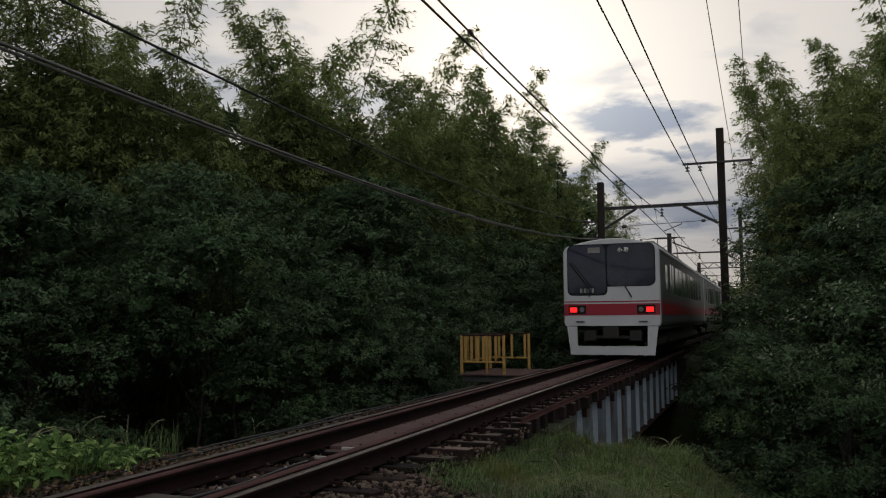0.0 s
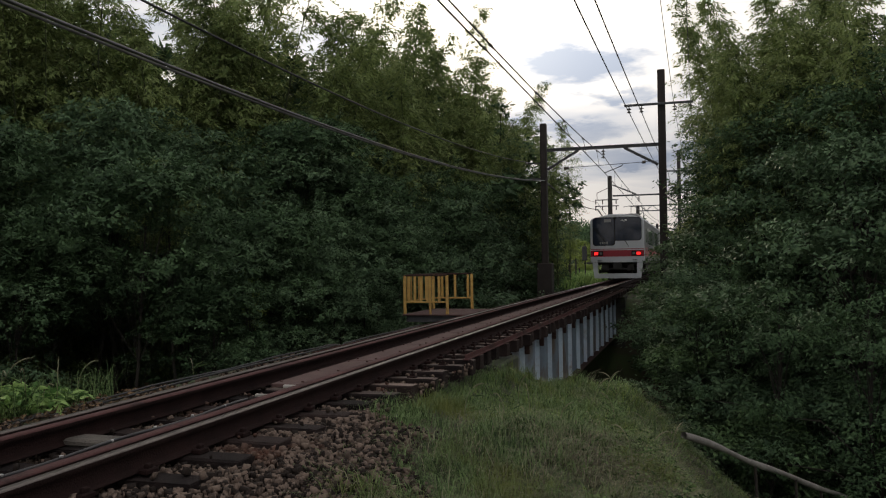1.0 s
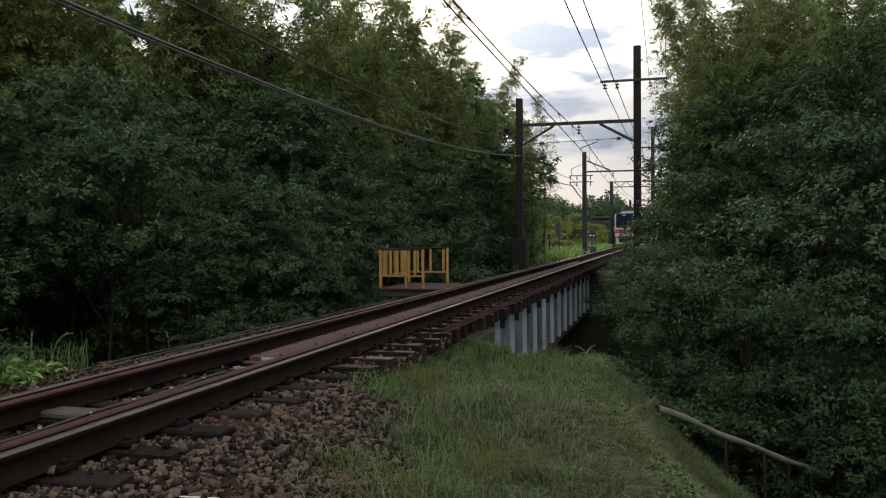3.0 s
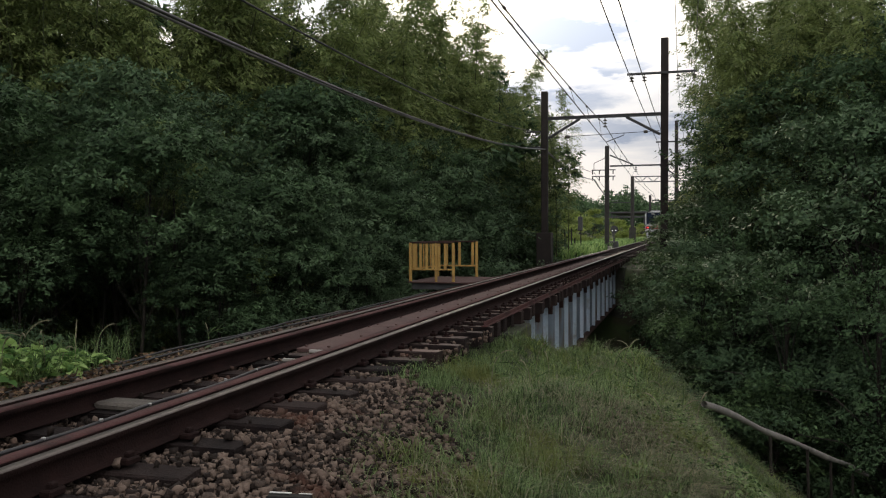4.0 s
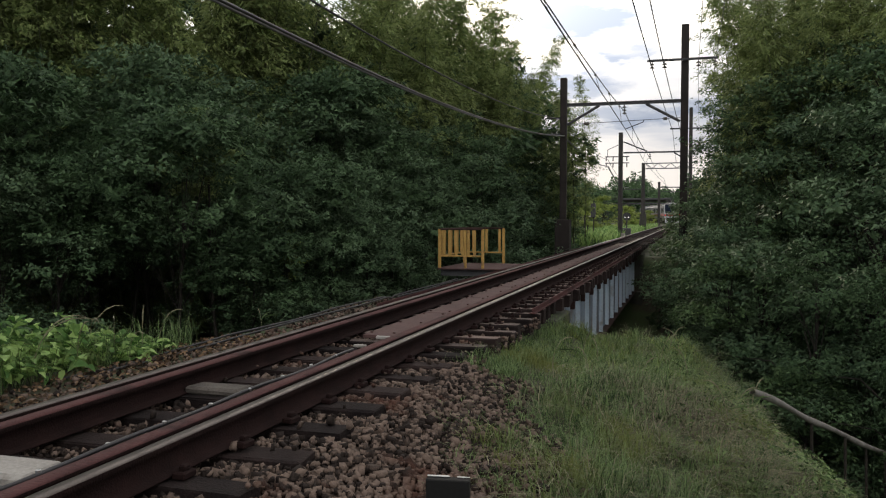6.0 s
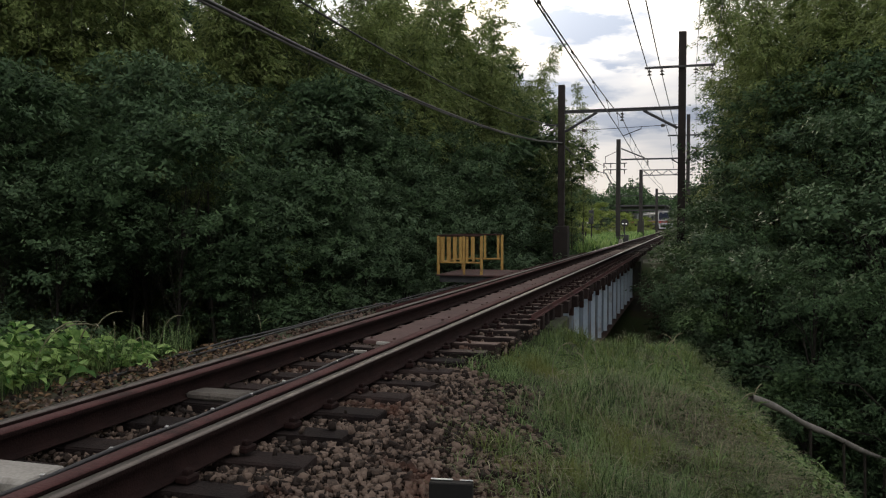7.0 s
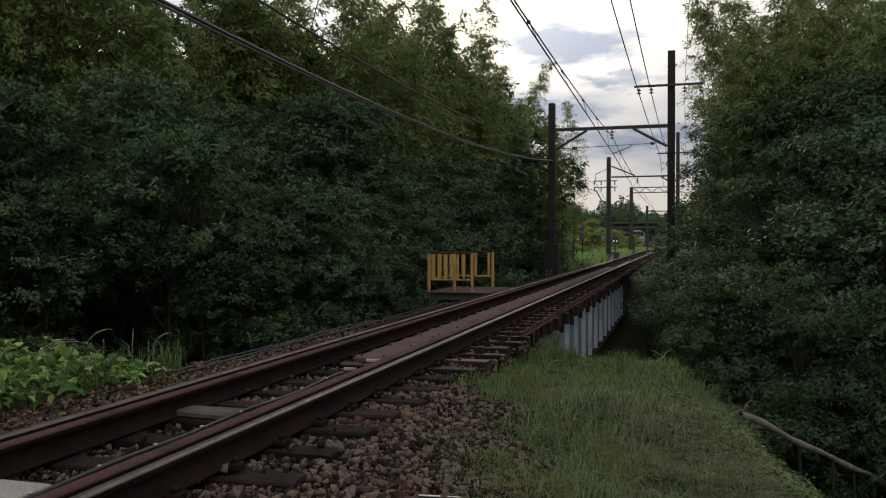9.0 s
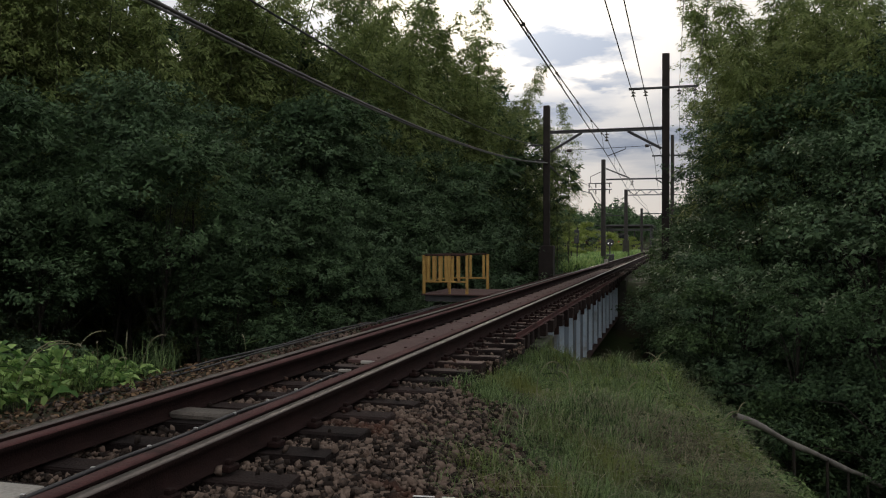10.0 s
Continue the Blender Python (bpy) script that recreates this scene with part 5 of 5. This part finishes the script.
# climbers and light-leaved shrubs that stand out before the wood
for name, seed, height, spread, mat, leaf, count, low, label, category, th, d in (
        ("vine_clump", 301, 6.5, 1.05, LEAF_GREY, (0.055, 0.036), 9000, 0.74, "rounded clump of small-leaved vine draped over a stem", "vine", 22.4, 19.6),
        ("vine_clump", 302, 5.9, 0.95, LEAF_GREY, (0.055, 0.036), 7000, 0.70, "rounded clump of small-leaved vine draped over a stem", "vine", 19.6, 20.8),
        ("lime_spray", 303, 6.0, 0.62, LEAF_LIME, (0.075, 0.034), 3200, 0.80, "light green leafy spray hanging out of the wood", "shrub", 27.5, 17.3),
        ("slim_shrub", 304, 8.5, 0.80, LEAF_BAMBOO, (0.085, 0.034), 6000, 0.78, "slim pale green shrub standing up against the wood", "shrub", 32.0, 16.2)):
    plant = broadleaf(name, seed, height, spread, mat, leaf, count, 16, label, category, low, 0.15)
    x, y = at_bearing(th, d)
    plant.matrix_basis = pose(x, y, -4.7)


def far_wood():
    """One belt of distant trees as gathered leaf clumps."""
    rng = np.random.default_rng(7)
    n = 120000
    x = rng.uniform(-150, 120, n)
    y = rng.uniform(245, 330, n) + 30 * np.sin(x * 0.02)
    top = 11 + 2.2 * np.sin(x * 0.33) + 1.8 * np.sin(x * 0.13 + y * 0.2) + 1.2 * np.sin(x * 0.9)
    z = top * rng.random(n) ** 0.45 - 1
    d = rng.normal(0, 1, (n, 3))
    return arrays("far_wood", *small_leaves(rng, np.stack([x, y, z], 1), d, 1.3, 0.7, 0.4, 0.9), [LEAF_DARK])


thing("far_wood", "distant belt of dark green trees on the skyline", "woods", kind="stuff", data=far_wood())


def blades(rng, x, y, h, wid, bend, z=None, a=None):
    """Curved three-piece grass blades rooted on the ground; a: the way they lean."""
    n = len(x)
    z = ground_z(x, y) - 0.02 if z is None else z
    a = rng.uniform(0, 2 * np.pi, n) if a is None else a
    dx, dy = np.cos(a), np.sin(a)
    sx, sy_ = -dy * wid / 2, dx * wid / 2
    b = bend * h
    rows = []
    for f, o, w in ((0, 0, 1), (0.62, 0.32, 0.85)):
        cx, cy, cz = x + dx * b * o, y + dy * b * o, z + h * f
        rows += [np.stack([cx - sx * w, cy - sy_ * w, cz], 1), np.stack([cx + sx * w, cy + sy_ * w, cz], 1)]
    rows.append(np.stack([x + dx * b, y + dy * b, z + h * (1 - 0.25 * np.minimum(bend, 1.6))], 1))
    co = np.stack(rows, 1).reshape(-1, 3)
    q = np.arange(n)[:, None] * 5
    f = np.concatenate([q + np.array([t]) for t in ((0, 1, 3), (0, 3, 2), (2, 3, 4))], 1).reshape(-1, 3)
    return co, f


def tufts(rng, n, per, keep, hmin, hmax, wid, bend):
    """Tufts of blades that lean away from their roots' centre; keep(x, y) gives the chance of growth."""
    cx, cy = rng.uniform(1.0, 5.6, n), rng.uniform(2.2, 12.6, n)
    ok = rng.random(n) < keep(cx, cy)
    cx, cy = cx[ok], cy[ok]
    n = len(cx)
    h = rng.uniform(hmin, hmax, n) * (0.5 + 0.5 * sstep(1.3, 2.2, cx)) * (1 - 0.45 * sstep(3.0, 3.8, cx)) * (1 + 0.3 * wave(cx, cy, 2.4) + 0.3 * wave(cx + 3, cy, 5.5))
    x = np.repeat(cx, per) + rng.normal(0, 0.035, n * per)
    y = np.repeat(cy, per) + rng.normal(0, 0.035, n * per)
    # on the steep flank the blades hang down the slope
    lean = np.where(rng.random(n * per) < 0.5 * sstep(2.6, 3.2, x), rng.normal(-0.35, 0.5, n * per), rng.uniform(0, 2 * np.pi, n * per))
    return blades(rng, x, y, np.repeat(h, per) * rng.uniform(0.55, 1.15, n * per), rng.uniform(*wid, n * per), rng.uniform(*bend, n * per), None, lean)


def shoulder(y):
    """Where the ballast gives way to grass on the near side."""
    return 2.80 - 0.25 * np.clip(y, 2.0, 7.4)


def grass_field():
    rng = np.random.default_rng(3)

    def green(x, y):
        return sstep(-0.5, 0.55, x - shoulder(y) + 0.25 * wave(x, y, 1.5)) * (0.5 + 0.5 * sstep(2.6, 4.4, y + (x - 2) * 0.8)) * (1 - 0.4 * sstep(4.4, 6.0, x)) * (1 - 0.7 * np.exp(-((x - 2.9) / 0.38) ** 2 - ((y - 6.7) / 1.1) ** 2)) * (1 - 0.2 * sstep(2.3, 2.9, x + 0.2 * wave(x, y, 2.0)) * (1 - sstep(6.4, 8.0, y)))

    def straw(x, y):
        return (0.25 + 0.75 * green(x, y)) * sstep(1.2, 1.9, x) * (0.22 + 0.5 * np.exp(-((x - 3.5) / 0.5) ** 2 - ((y - 6.0) / 1.6) ** 2) + 0.8 * np.exp(-((x - 3.0) / 0.55) ** 2 - ((y - 7.2) / 1.3) ** 2) + 0.6 * sstep(0.4, 0.75, 0.5 + 0.5 * wave(x * 1.2, y * 1.2, 1.3)) * sstep(2.0, 3.0, x) * (1 - sstep(7.5, 9.5, y)))

    g = joined([tufts(rng, 3400, 22, green, 0.08, 0.24, (0.003, 0.007), (0.4, 1.6)), tufts(rng, 15000, 6, green, 0.04, 0.13, (0.003, 0.007), (0.3, 1.6)), tufts(rng, 1000, 8, green, 0.20, 0.34, (0.003, 0.006), (0.5, 1.4))])
    lush = lambda x, y: green(x, y) * np.maximum(sstep(7.6, 9.4, y), 0.8 * np.exp(-((x - mound_edge(y) + 0.12) / 0.22) ** 2) * sstep(5.5, 6.5, y))
    lying = lambda x, y: sstep(2.0, 2.7, x) * (1 - sstep(7.4, 8.8, y)) * sstep(-0.5, 0.5, wave(x, y, 1.6) + 0.3)
    tall = tufts(rng, 2600, 14, lush, 0.08, 0.24, (0.003, 0.006), (0.4, 1.5))
    d = joined([tufts(rng, 1500, 9, lying, 0.07, 0.14, (0.005, 0.010), (1.8, 4.5)), tufts(rng, 1900, 12, straw, 0.10, 0.26, (0.003, 0.006), (0.9, 2.2)), tufts(rng, 4500, 4, straw, 0.06, 0.18, (0.003, 0.006), (1.0, 2.2))])
    thatch = lambda x, y: np.exp(-((x - 2.9) / 0.42) ** 2 - ((y - 6.7) / 1.2) ** 2) + 0.12 * green(x, y) * sstep(2.2, 2.8, x)
    dead = tufts(rng, 4200, 10, thatch, 0.07, 0.16, (0.003, 0.007), (1.4, 4.0))
    pale = lambda x, y: 0.8 * green(x, y) * sstep(-0.3, 0.6, wave(x + 1, y, 1.7))
    d = joined([d, tufts(rng, 3200, 4, pale, 0.14, 0.30, (0.003, 0.0055), (0.6, 2.0))])
    m = 14000
    hx, hy = rng.uniform(2.0, 8.0, m), rng.uniform(-5.0, 2.4, m)
    g = joined([g, blades(rng, hx, hy, rng.uniform(0.05, 0.16, m), rng.uniform(0.004, 0.009, m), rng.uniform(0.3, 1.5, m))])
    return arrays("meadow_grass", *g, [GRASS]), arrays("dry_grass", *d, [GRASS_DRY]), arrays("tall_grass", *tall, [GRASS_LUSH]), arrays("thatch", *dead, [THATCH])


g1, g2, g3, g4 = grass_field()
thing("thatch", "brown dead grass matted on the flank of the mound", "grass", kind="stuff", data=g4)
thing("meadow_grass", "long green grass covering the trackside mound", "grass", kind="stuff", data=g1)
thing("tall_grass", "tall fresh green grass on the crest of the mound", "grass", kind="stuff", data=g3)
thing("dry_grass", "dry bent straw among the grass of the mound", "grass", kind="stuff", data=g2)


def track_grass():
    """Thin tufts between the sleeper ends and along the far side of the line."""
    rng = np.random.default_rng(4)
    X, Y = [], []
    for q in range(110):
        if rng.random() < 0.75:
            cx, cy = rng.uniform(1.0, 1.5), rng.uniform(6.0, 13)
        else:
            cx, cy = rng.uniform(-3.6, -2.1), rng.uniform(3.0, 9)
        m = rng.integers(10, 36)
        X.append(cx + rng.normal(0, 0.06, m)), Y.append(cy + rng.normal(0, 0.06, m))
    # longer grass growing through the creeper
    short = sum(len(a) for a in X)
    for q in range(60):
        cx, cy, m = rng.uniform(-2.6, -1.9), rng.uniform(4.2, 6.9), 12
        X.append(cx + rng.normal(0, 0.04, m)), Y.append(cy + rng.normal(0, 0.04, m))
    x, y = np.concatenate(X), np.concatenate(Y)
    n = len(x)
    h = np.where(np.arange(n) < short, rng.uniform(0.08, 0.26, n), rng.uniform(0.2, 0.52, n))
    return arrays("track_grass", *blades(rng, x, y, h, rng.uniform(0.003, 0.007, n), rng.uniform(0.3, 1.6, n), ground_z(x, y)), [GRASS])


thing("track_grass", "thin green tufts along the sleeper ends", "grass", kind="stuff", data=track_grass())


def far_verge():
    rng = np.random.default_rng(8)
    n = 14000
    x = -1.6 - rng.random(n) ** 1.4 * 7
    y = rng.uniform(36, 118, n)
    return arrays("verge_grass", *blades(rng, x, y, rng.uniform(0.25, 0.7, n), rng.uniform(0.03, 0.06, n), rng.uniform(0.2, 0.8, n)), [LEAF_BRIGHT])


thing("verge_grass", "light green grass on the far verge", "grass", kind="stuff", data=far_verge())


def broad_leaves(rng, centre, along, length, width):
    """Folded heart-shaped leaves of six corners, drooping at the tip."""
    n = len(centre)
    d = along / (np.linalg.norm(along, axis=1)[:, None] + 1e-9)
    s = np.cross(d, rng.normal(0, 0.35, (n, 3)) + np.array([0, 0, 1.0]))
    s /= np.linalg.norm(s, axis=1)[:, None] + 1e-9
    up = np.cross(s, d)
    ln, wd = (length * rng.uniform(0.55, 1.3, n))[:, None], (width * rng.uniform(0.6, 1.25, n))[:, None]
    corner = [centre, centre + d * ln * 0.22 + s * wd * 0.5 + up * wd * 0.16, centre + d * ln * 0.62 + s * wd * 0.36 + up * wd * 0.06,
              centre + d * ln - up * ln * 0.22, centre + d * ln * 0.62 - s * wd * 0.36 + up * wd * 0.06, centre + d * ln * 0.22 - s * wd * 0.5 + up * wd * 0.16]
    co = np.stack(corner, 1).reshape(-1, 3)
    q = np.arange(n)[:, None] * 6
    f = np.concatenate([q + np.array([t]) for t in ((0, 2, 1), (0, 3, 2), (0, 4, 3), (0, 5, 4))], 1).reshape(-1, 3)
    return co, f


def weed_patch():
    """Broad-leaved creeper heaped on the edge of the far bank, thinning out along the line."""
    rng = np.random.default_rng(6)
    k = 130
    cy = 2.6 + 3.8 * rng.random(k) ** 0.85
    cx = -1.95 - 0.95 * rng.random(k) * (1 - 0.75 * sstep(5.6, 6.8, cy)) - 0.15 * rng.random(k)
    top = (0.62 - 0.06 * (cy - 3)) * sstep(1.9, 2.5, -cx) * (1 - 0.75 * sstep(5.4, 6.3, cy)) + 0.07
    per = 24
    m = k * per
    h = np.repeat(top, per) * rng.uniform(0.25, 1.0, m) ** 0.7
    x, y = np.repeat(cx, per) + rng.normal(0, 0.11, m), np.repeat(cy, per) + rng.normal(0, 0.11, m)
    x = np.minimum(x, -1.86)
    z = np.maximum(ground_z(x, y), -0.62) + h + 0.02
    a = np.stack([rng.normal(0.35, 0.8, m), rng.normal(-0.25, 0.8, m), rng.normal(-0.15, 0.3, m)], 1)
    return arrays("creeper", *broad_leaves(rng, np.stack([x, y, z], 1), a, 0.10, 0.074), [LEAF_BRIGHT])


thing("creeper", "bright green broad-leaved creeper on the bank edge", "creeper", kind="stuff", data=weed_patch())


def leaf_litter():
    """Brown fallen leaves on the shoulder of the ballast."""
    rng = np.random.default_rng(26)
    n = 1500
    y = rng.uniform(2.4, 7.5, n)
    x = -1.05 - 0.95 * rng.random(n)
    a = np.stack([rng.normal(0, 1, n), rng.normal(0, 1, n), rng.normal(0, 0.25, n)], 1)
    return arrays("leaf_litter", *leaves(rng, np.stack([x, y, -0.255 + 0.03 * rng.random(n)], 1), a, 0.055, 0.028, 0.2), [LITTER])


thing("leaf_litter", "brown fallen leaves on the shoulder of the line", "leaf litter", kind="stuff", data=leaf_litter())


def edge_vine():
    """Small leaves trailing over the flank and the lip of the mound."""
    rng = np.random.default_rng(16)
    n = 6000
    y = rng.uniform(4.6, 11.0, n)
    x = mound_edge(y) + 0.12 - 1.05 * rng.random(n) ** 1.6 * (1 - 0.7 * sstep(7.5, 9.5, y)) + rng.normal(0, 0.05, n)
    keep = rng.random(n) < sstep(-0.6, 0.5, wave(x * 1.3, y, 1.9) + 0.3 * wave(x, y, 5.0))
    x, y = x[keep], y[keep]
    n = len(x)
    z = ground_z(x, y) + 0.03 + 0.14 * rng.random(n)
    a = np.stack([rng.normal(0.4, 1, n), rng.normal(0, 1, n), rng.normal(-0.1, 0.3, n)], 1)
    return arrays("edge_vine", *leaves(rng, np.stack([x, y, z], 1), a, 0.042, 0.022, 0.5), [GRASS])


thing("edge_vine", "fresh green vine trailing over the lip of the mound", "vine", kind="stuff", data=edge_vine())


def foxtail(x, y, h, az, bend, k):
    rng = np.random.default_rng(100 + k)
    z = float(ground_z(x, y))
    t = thing("foxtail_grass", "tall foxtail grass stalk with a nodding seed head", "grass stalk", pose(x, y, z), group="foxtail stalks")
    u = np.linspace(0, 1, 12)
    o = bend * h * u ** 2.5
    st = np.stack([np.cos(az) * o, np.sin(az) * o, h * (u - 0.52 * bend * u ** 5)], 1)
    part("stalk", arrays("stalk", *tube(st[:9], 0.0035, 4), [GRASS_DRY]), None, t)
    r = np.interp(u[7:], [0.6, 0.75, 0.9, 1.0], [0.0025, 0.006, 0.0055, 0.002])
    part("seed_head", arrays("seed_head", *tube(st[7:], r, 6), [GRASS_DRY]), None, t)
    n = 5
    p = st[rng.integers(1, 6, n)]
    part("blade", arrays("blade", *leaves(rng, p, np.stack([rng.normal(0, 1, n), rng.normal(0, 1, n), np.full(n, 0.9)], 1), 0.25, 0.012, 0.4), [GRASS]), None, t)


rf = random.Random(21)
for k in range(16):
    foxtail(rf.uniform(-2.75, -1.95), rf.uniform(4.3, 7.0), rf.uniform(0.42, 0.75), rf.uniform(-1.2, 1.2), rf.uniform(0.35, 0.85), k)
for k in range(16):
    y = rf.uniform(7.0, 10.8)
    foxtail(rf.uniform(1.6, 3.6), y, rf.uniform(0.32, 0.55), rf.uniform(0, 6.28), rf.uniform(0.3, 0.7), 50 + k)
foxtail(-2.1, 6.21, 0.52, 0.3, 0.03, 200)
foxtail(-2.0, 8.29, 0.30, 2.6, 0.3, 202)
foxtail(-2.35, 5.75, 0.72, 0.4, 0.45, 201)


# ---- ballast ----
def ballast():
    """Crushed stones heaped round the sleepers; too many to count."""
    rng = np.random.default_rng(2)
    bm = bmesh.new()
    bmesh.ops.create_cube(bm, size=1.7)
    bmesh.ops.triangulate(bm, faces=bm.faces)
    base = np.array([v.co[:] for v in bm.verts])
    tri = np.array([[v.index for v in f.verts] for f in bm.faces])
    bm.free()
    n1, n2, n3, n4 = 24000, 700, 6500, 2800
    n5 = 5000
    y = np.concatenate([2.0 + 4.3 * rng.random(n1), 6.0 + 3.6 * rng.random(n2), rng.uniform(2.2, 8.0, n3), rng.uniform(2.5, 12.0, n4), rng.uniform(-4.0, 2.2, n5)])
    x = np.concatenate([0.62 + 1.75 * rng.random(n1) ** 1.1, 0.62 + 0.55 * rng.random(n2), rng.uniform(-0.55, 0.55, n3), -0.62 - 1.3 * rng.random(n4), rng.uniform(-1.7, 2.2, n5)])
    n = len(x)
    ph = np.abs(((y - 0.18) / 0.53) % 1.0 - 0.5) * 0.53      # 0.265 on a sleeper's axis
    on = (ph > 0.15) & (np.abs(x) < 1.06)
    z = np.where((np.abs(x) < 1.1) | (x < 0), np.where(x < -1.1, -0.27, -0.225), -0.225 - 0.24 * (np.abs(x) - 1.1)) + rng.uniform(-0.03, 0.03, n)
    keep = (~on | (rng.random(n) < 0.015)) & (x < shoulder(y) + 0.22 * wave(x, y, 2.2) + 0.55 * rng.random(n) ** 1.5)
    z = np.where(on, -0.15, z)
    x, y, z = x[keep], y[keep], z[keep]
    n = len(x)
    s = (0.009 + 0.0145 * rng.random(n) ** 1.6)[:, None, None] * rng.uniform(0.5, 1.4, (n, 1, 3))
    v = (base[None] + 0.30 * rng.normal(0, 0.7, (n, 8, 3)).clip(-1.0, 1.0)) * s
    a = rng.uniform(0, 6.28, n)
    b = rng.uniform(-3.1, 3.1, n)
    ca, sa, cb, sb = np.cos(a)[:, None], np.sin(a)[:, None], np.cos(b)[:, None], np.sin(b)[:, None]
    X, Y, Z = v[..., 0], v[..., 1] * cb - v[..., 2] * sb, v[..., 1] * sb + v[..., 2] * cb
    co = np.stack([X * ca - Y * sa + x[:, None], X * sa + Y * ca + y[:, None], Z + z[:, None]], -1).reshape(-1, 3)
    f = (np.arange(n)[:, None, None] * 8 + tri[None]).reshape(-1, 3)
    return arrays("ballast", co, f, [BALLAST])


thing("ballast", "rust-tinted crushed stone ballast round the sleepers", "ballast", kind="stuff", data=ballast())


# ---- what moves ----
def motions():
    """The train runs away along the line, slowing into the bend."""
    times = [0, 0.5, 1.0, 1.5, 2.0, 2.5, 3.0, 3.5, 4.0, 4.5, 5.0, 5.5, 6.0, 6.5, 7.0, 7.5, 8.0, 8.5, 9.0, 9.5, 10.0]
    rear = [22.4, 31.6, 41.6, 51.8, 62.0, 72.3, 82.5, 92.5, 102.0, 112.0, 122.0, 132.0, 141.5, 150.5, 159.0, 167.0, 175.0, 182.5, 189.5, 196.0, 202.0]
    for k, car in enumerate(cars):
        rows = []
        for t, r in zip(times, rear):
            y0 = r + k * (CAR_L + CAR_GAP)
            y1 = y0 + CAR_L
            x0, x1 = float(track_x(y0)), float(track_x(y1))
            rows.append((t, pose(x0, y0, 0, 0, 0, math.degrees(math.atan2(x0 - x1, y1 - y0)))))
        walk(car, rows)


motions()
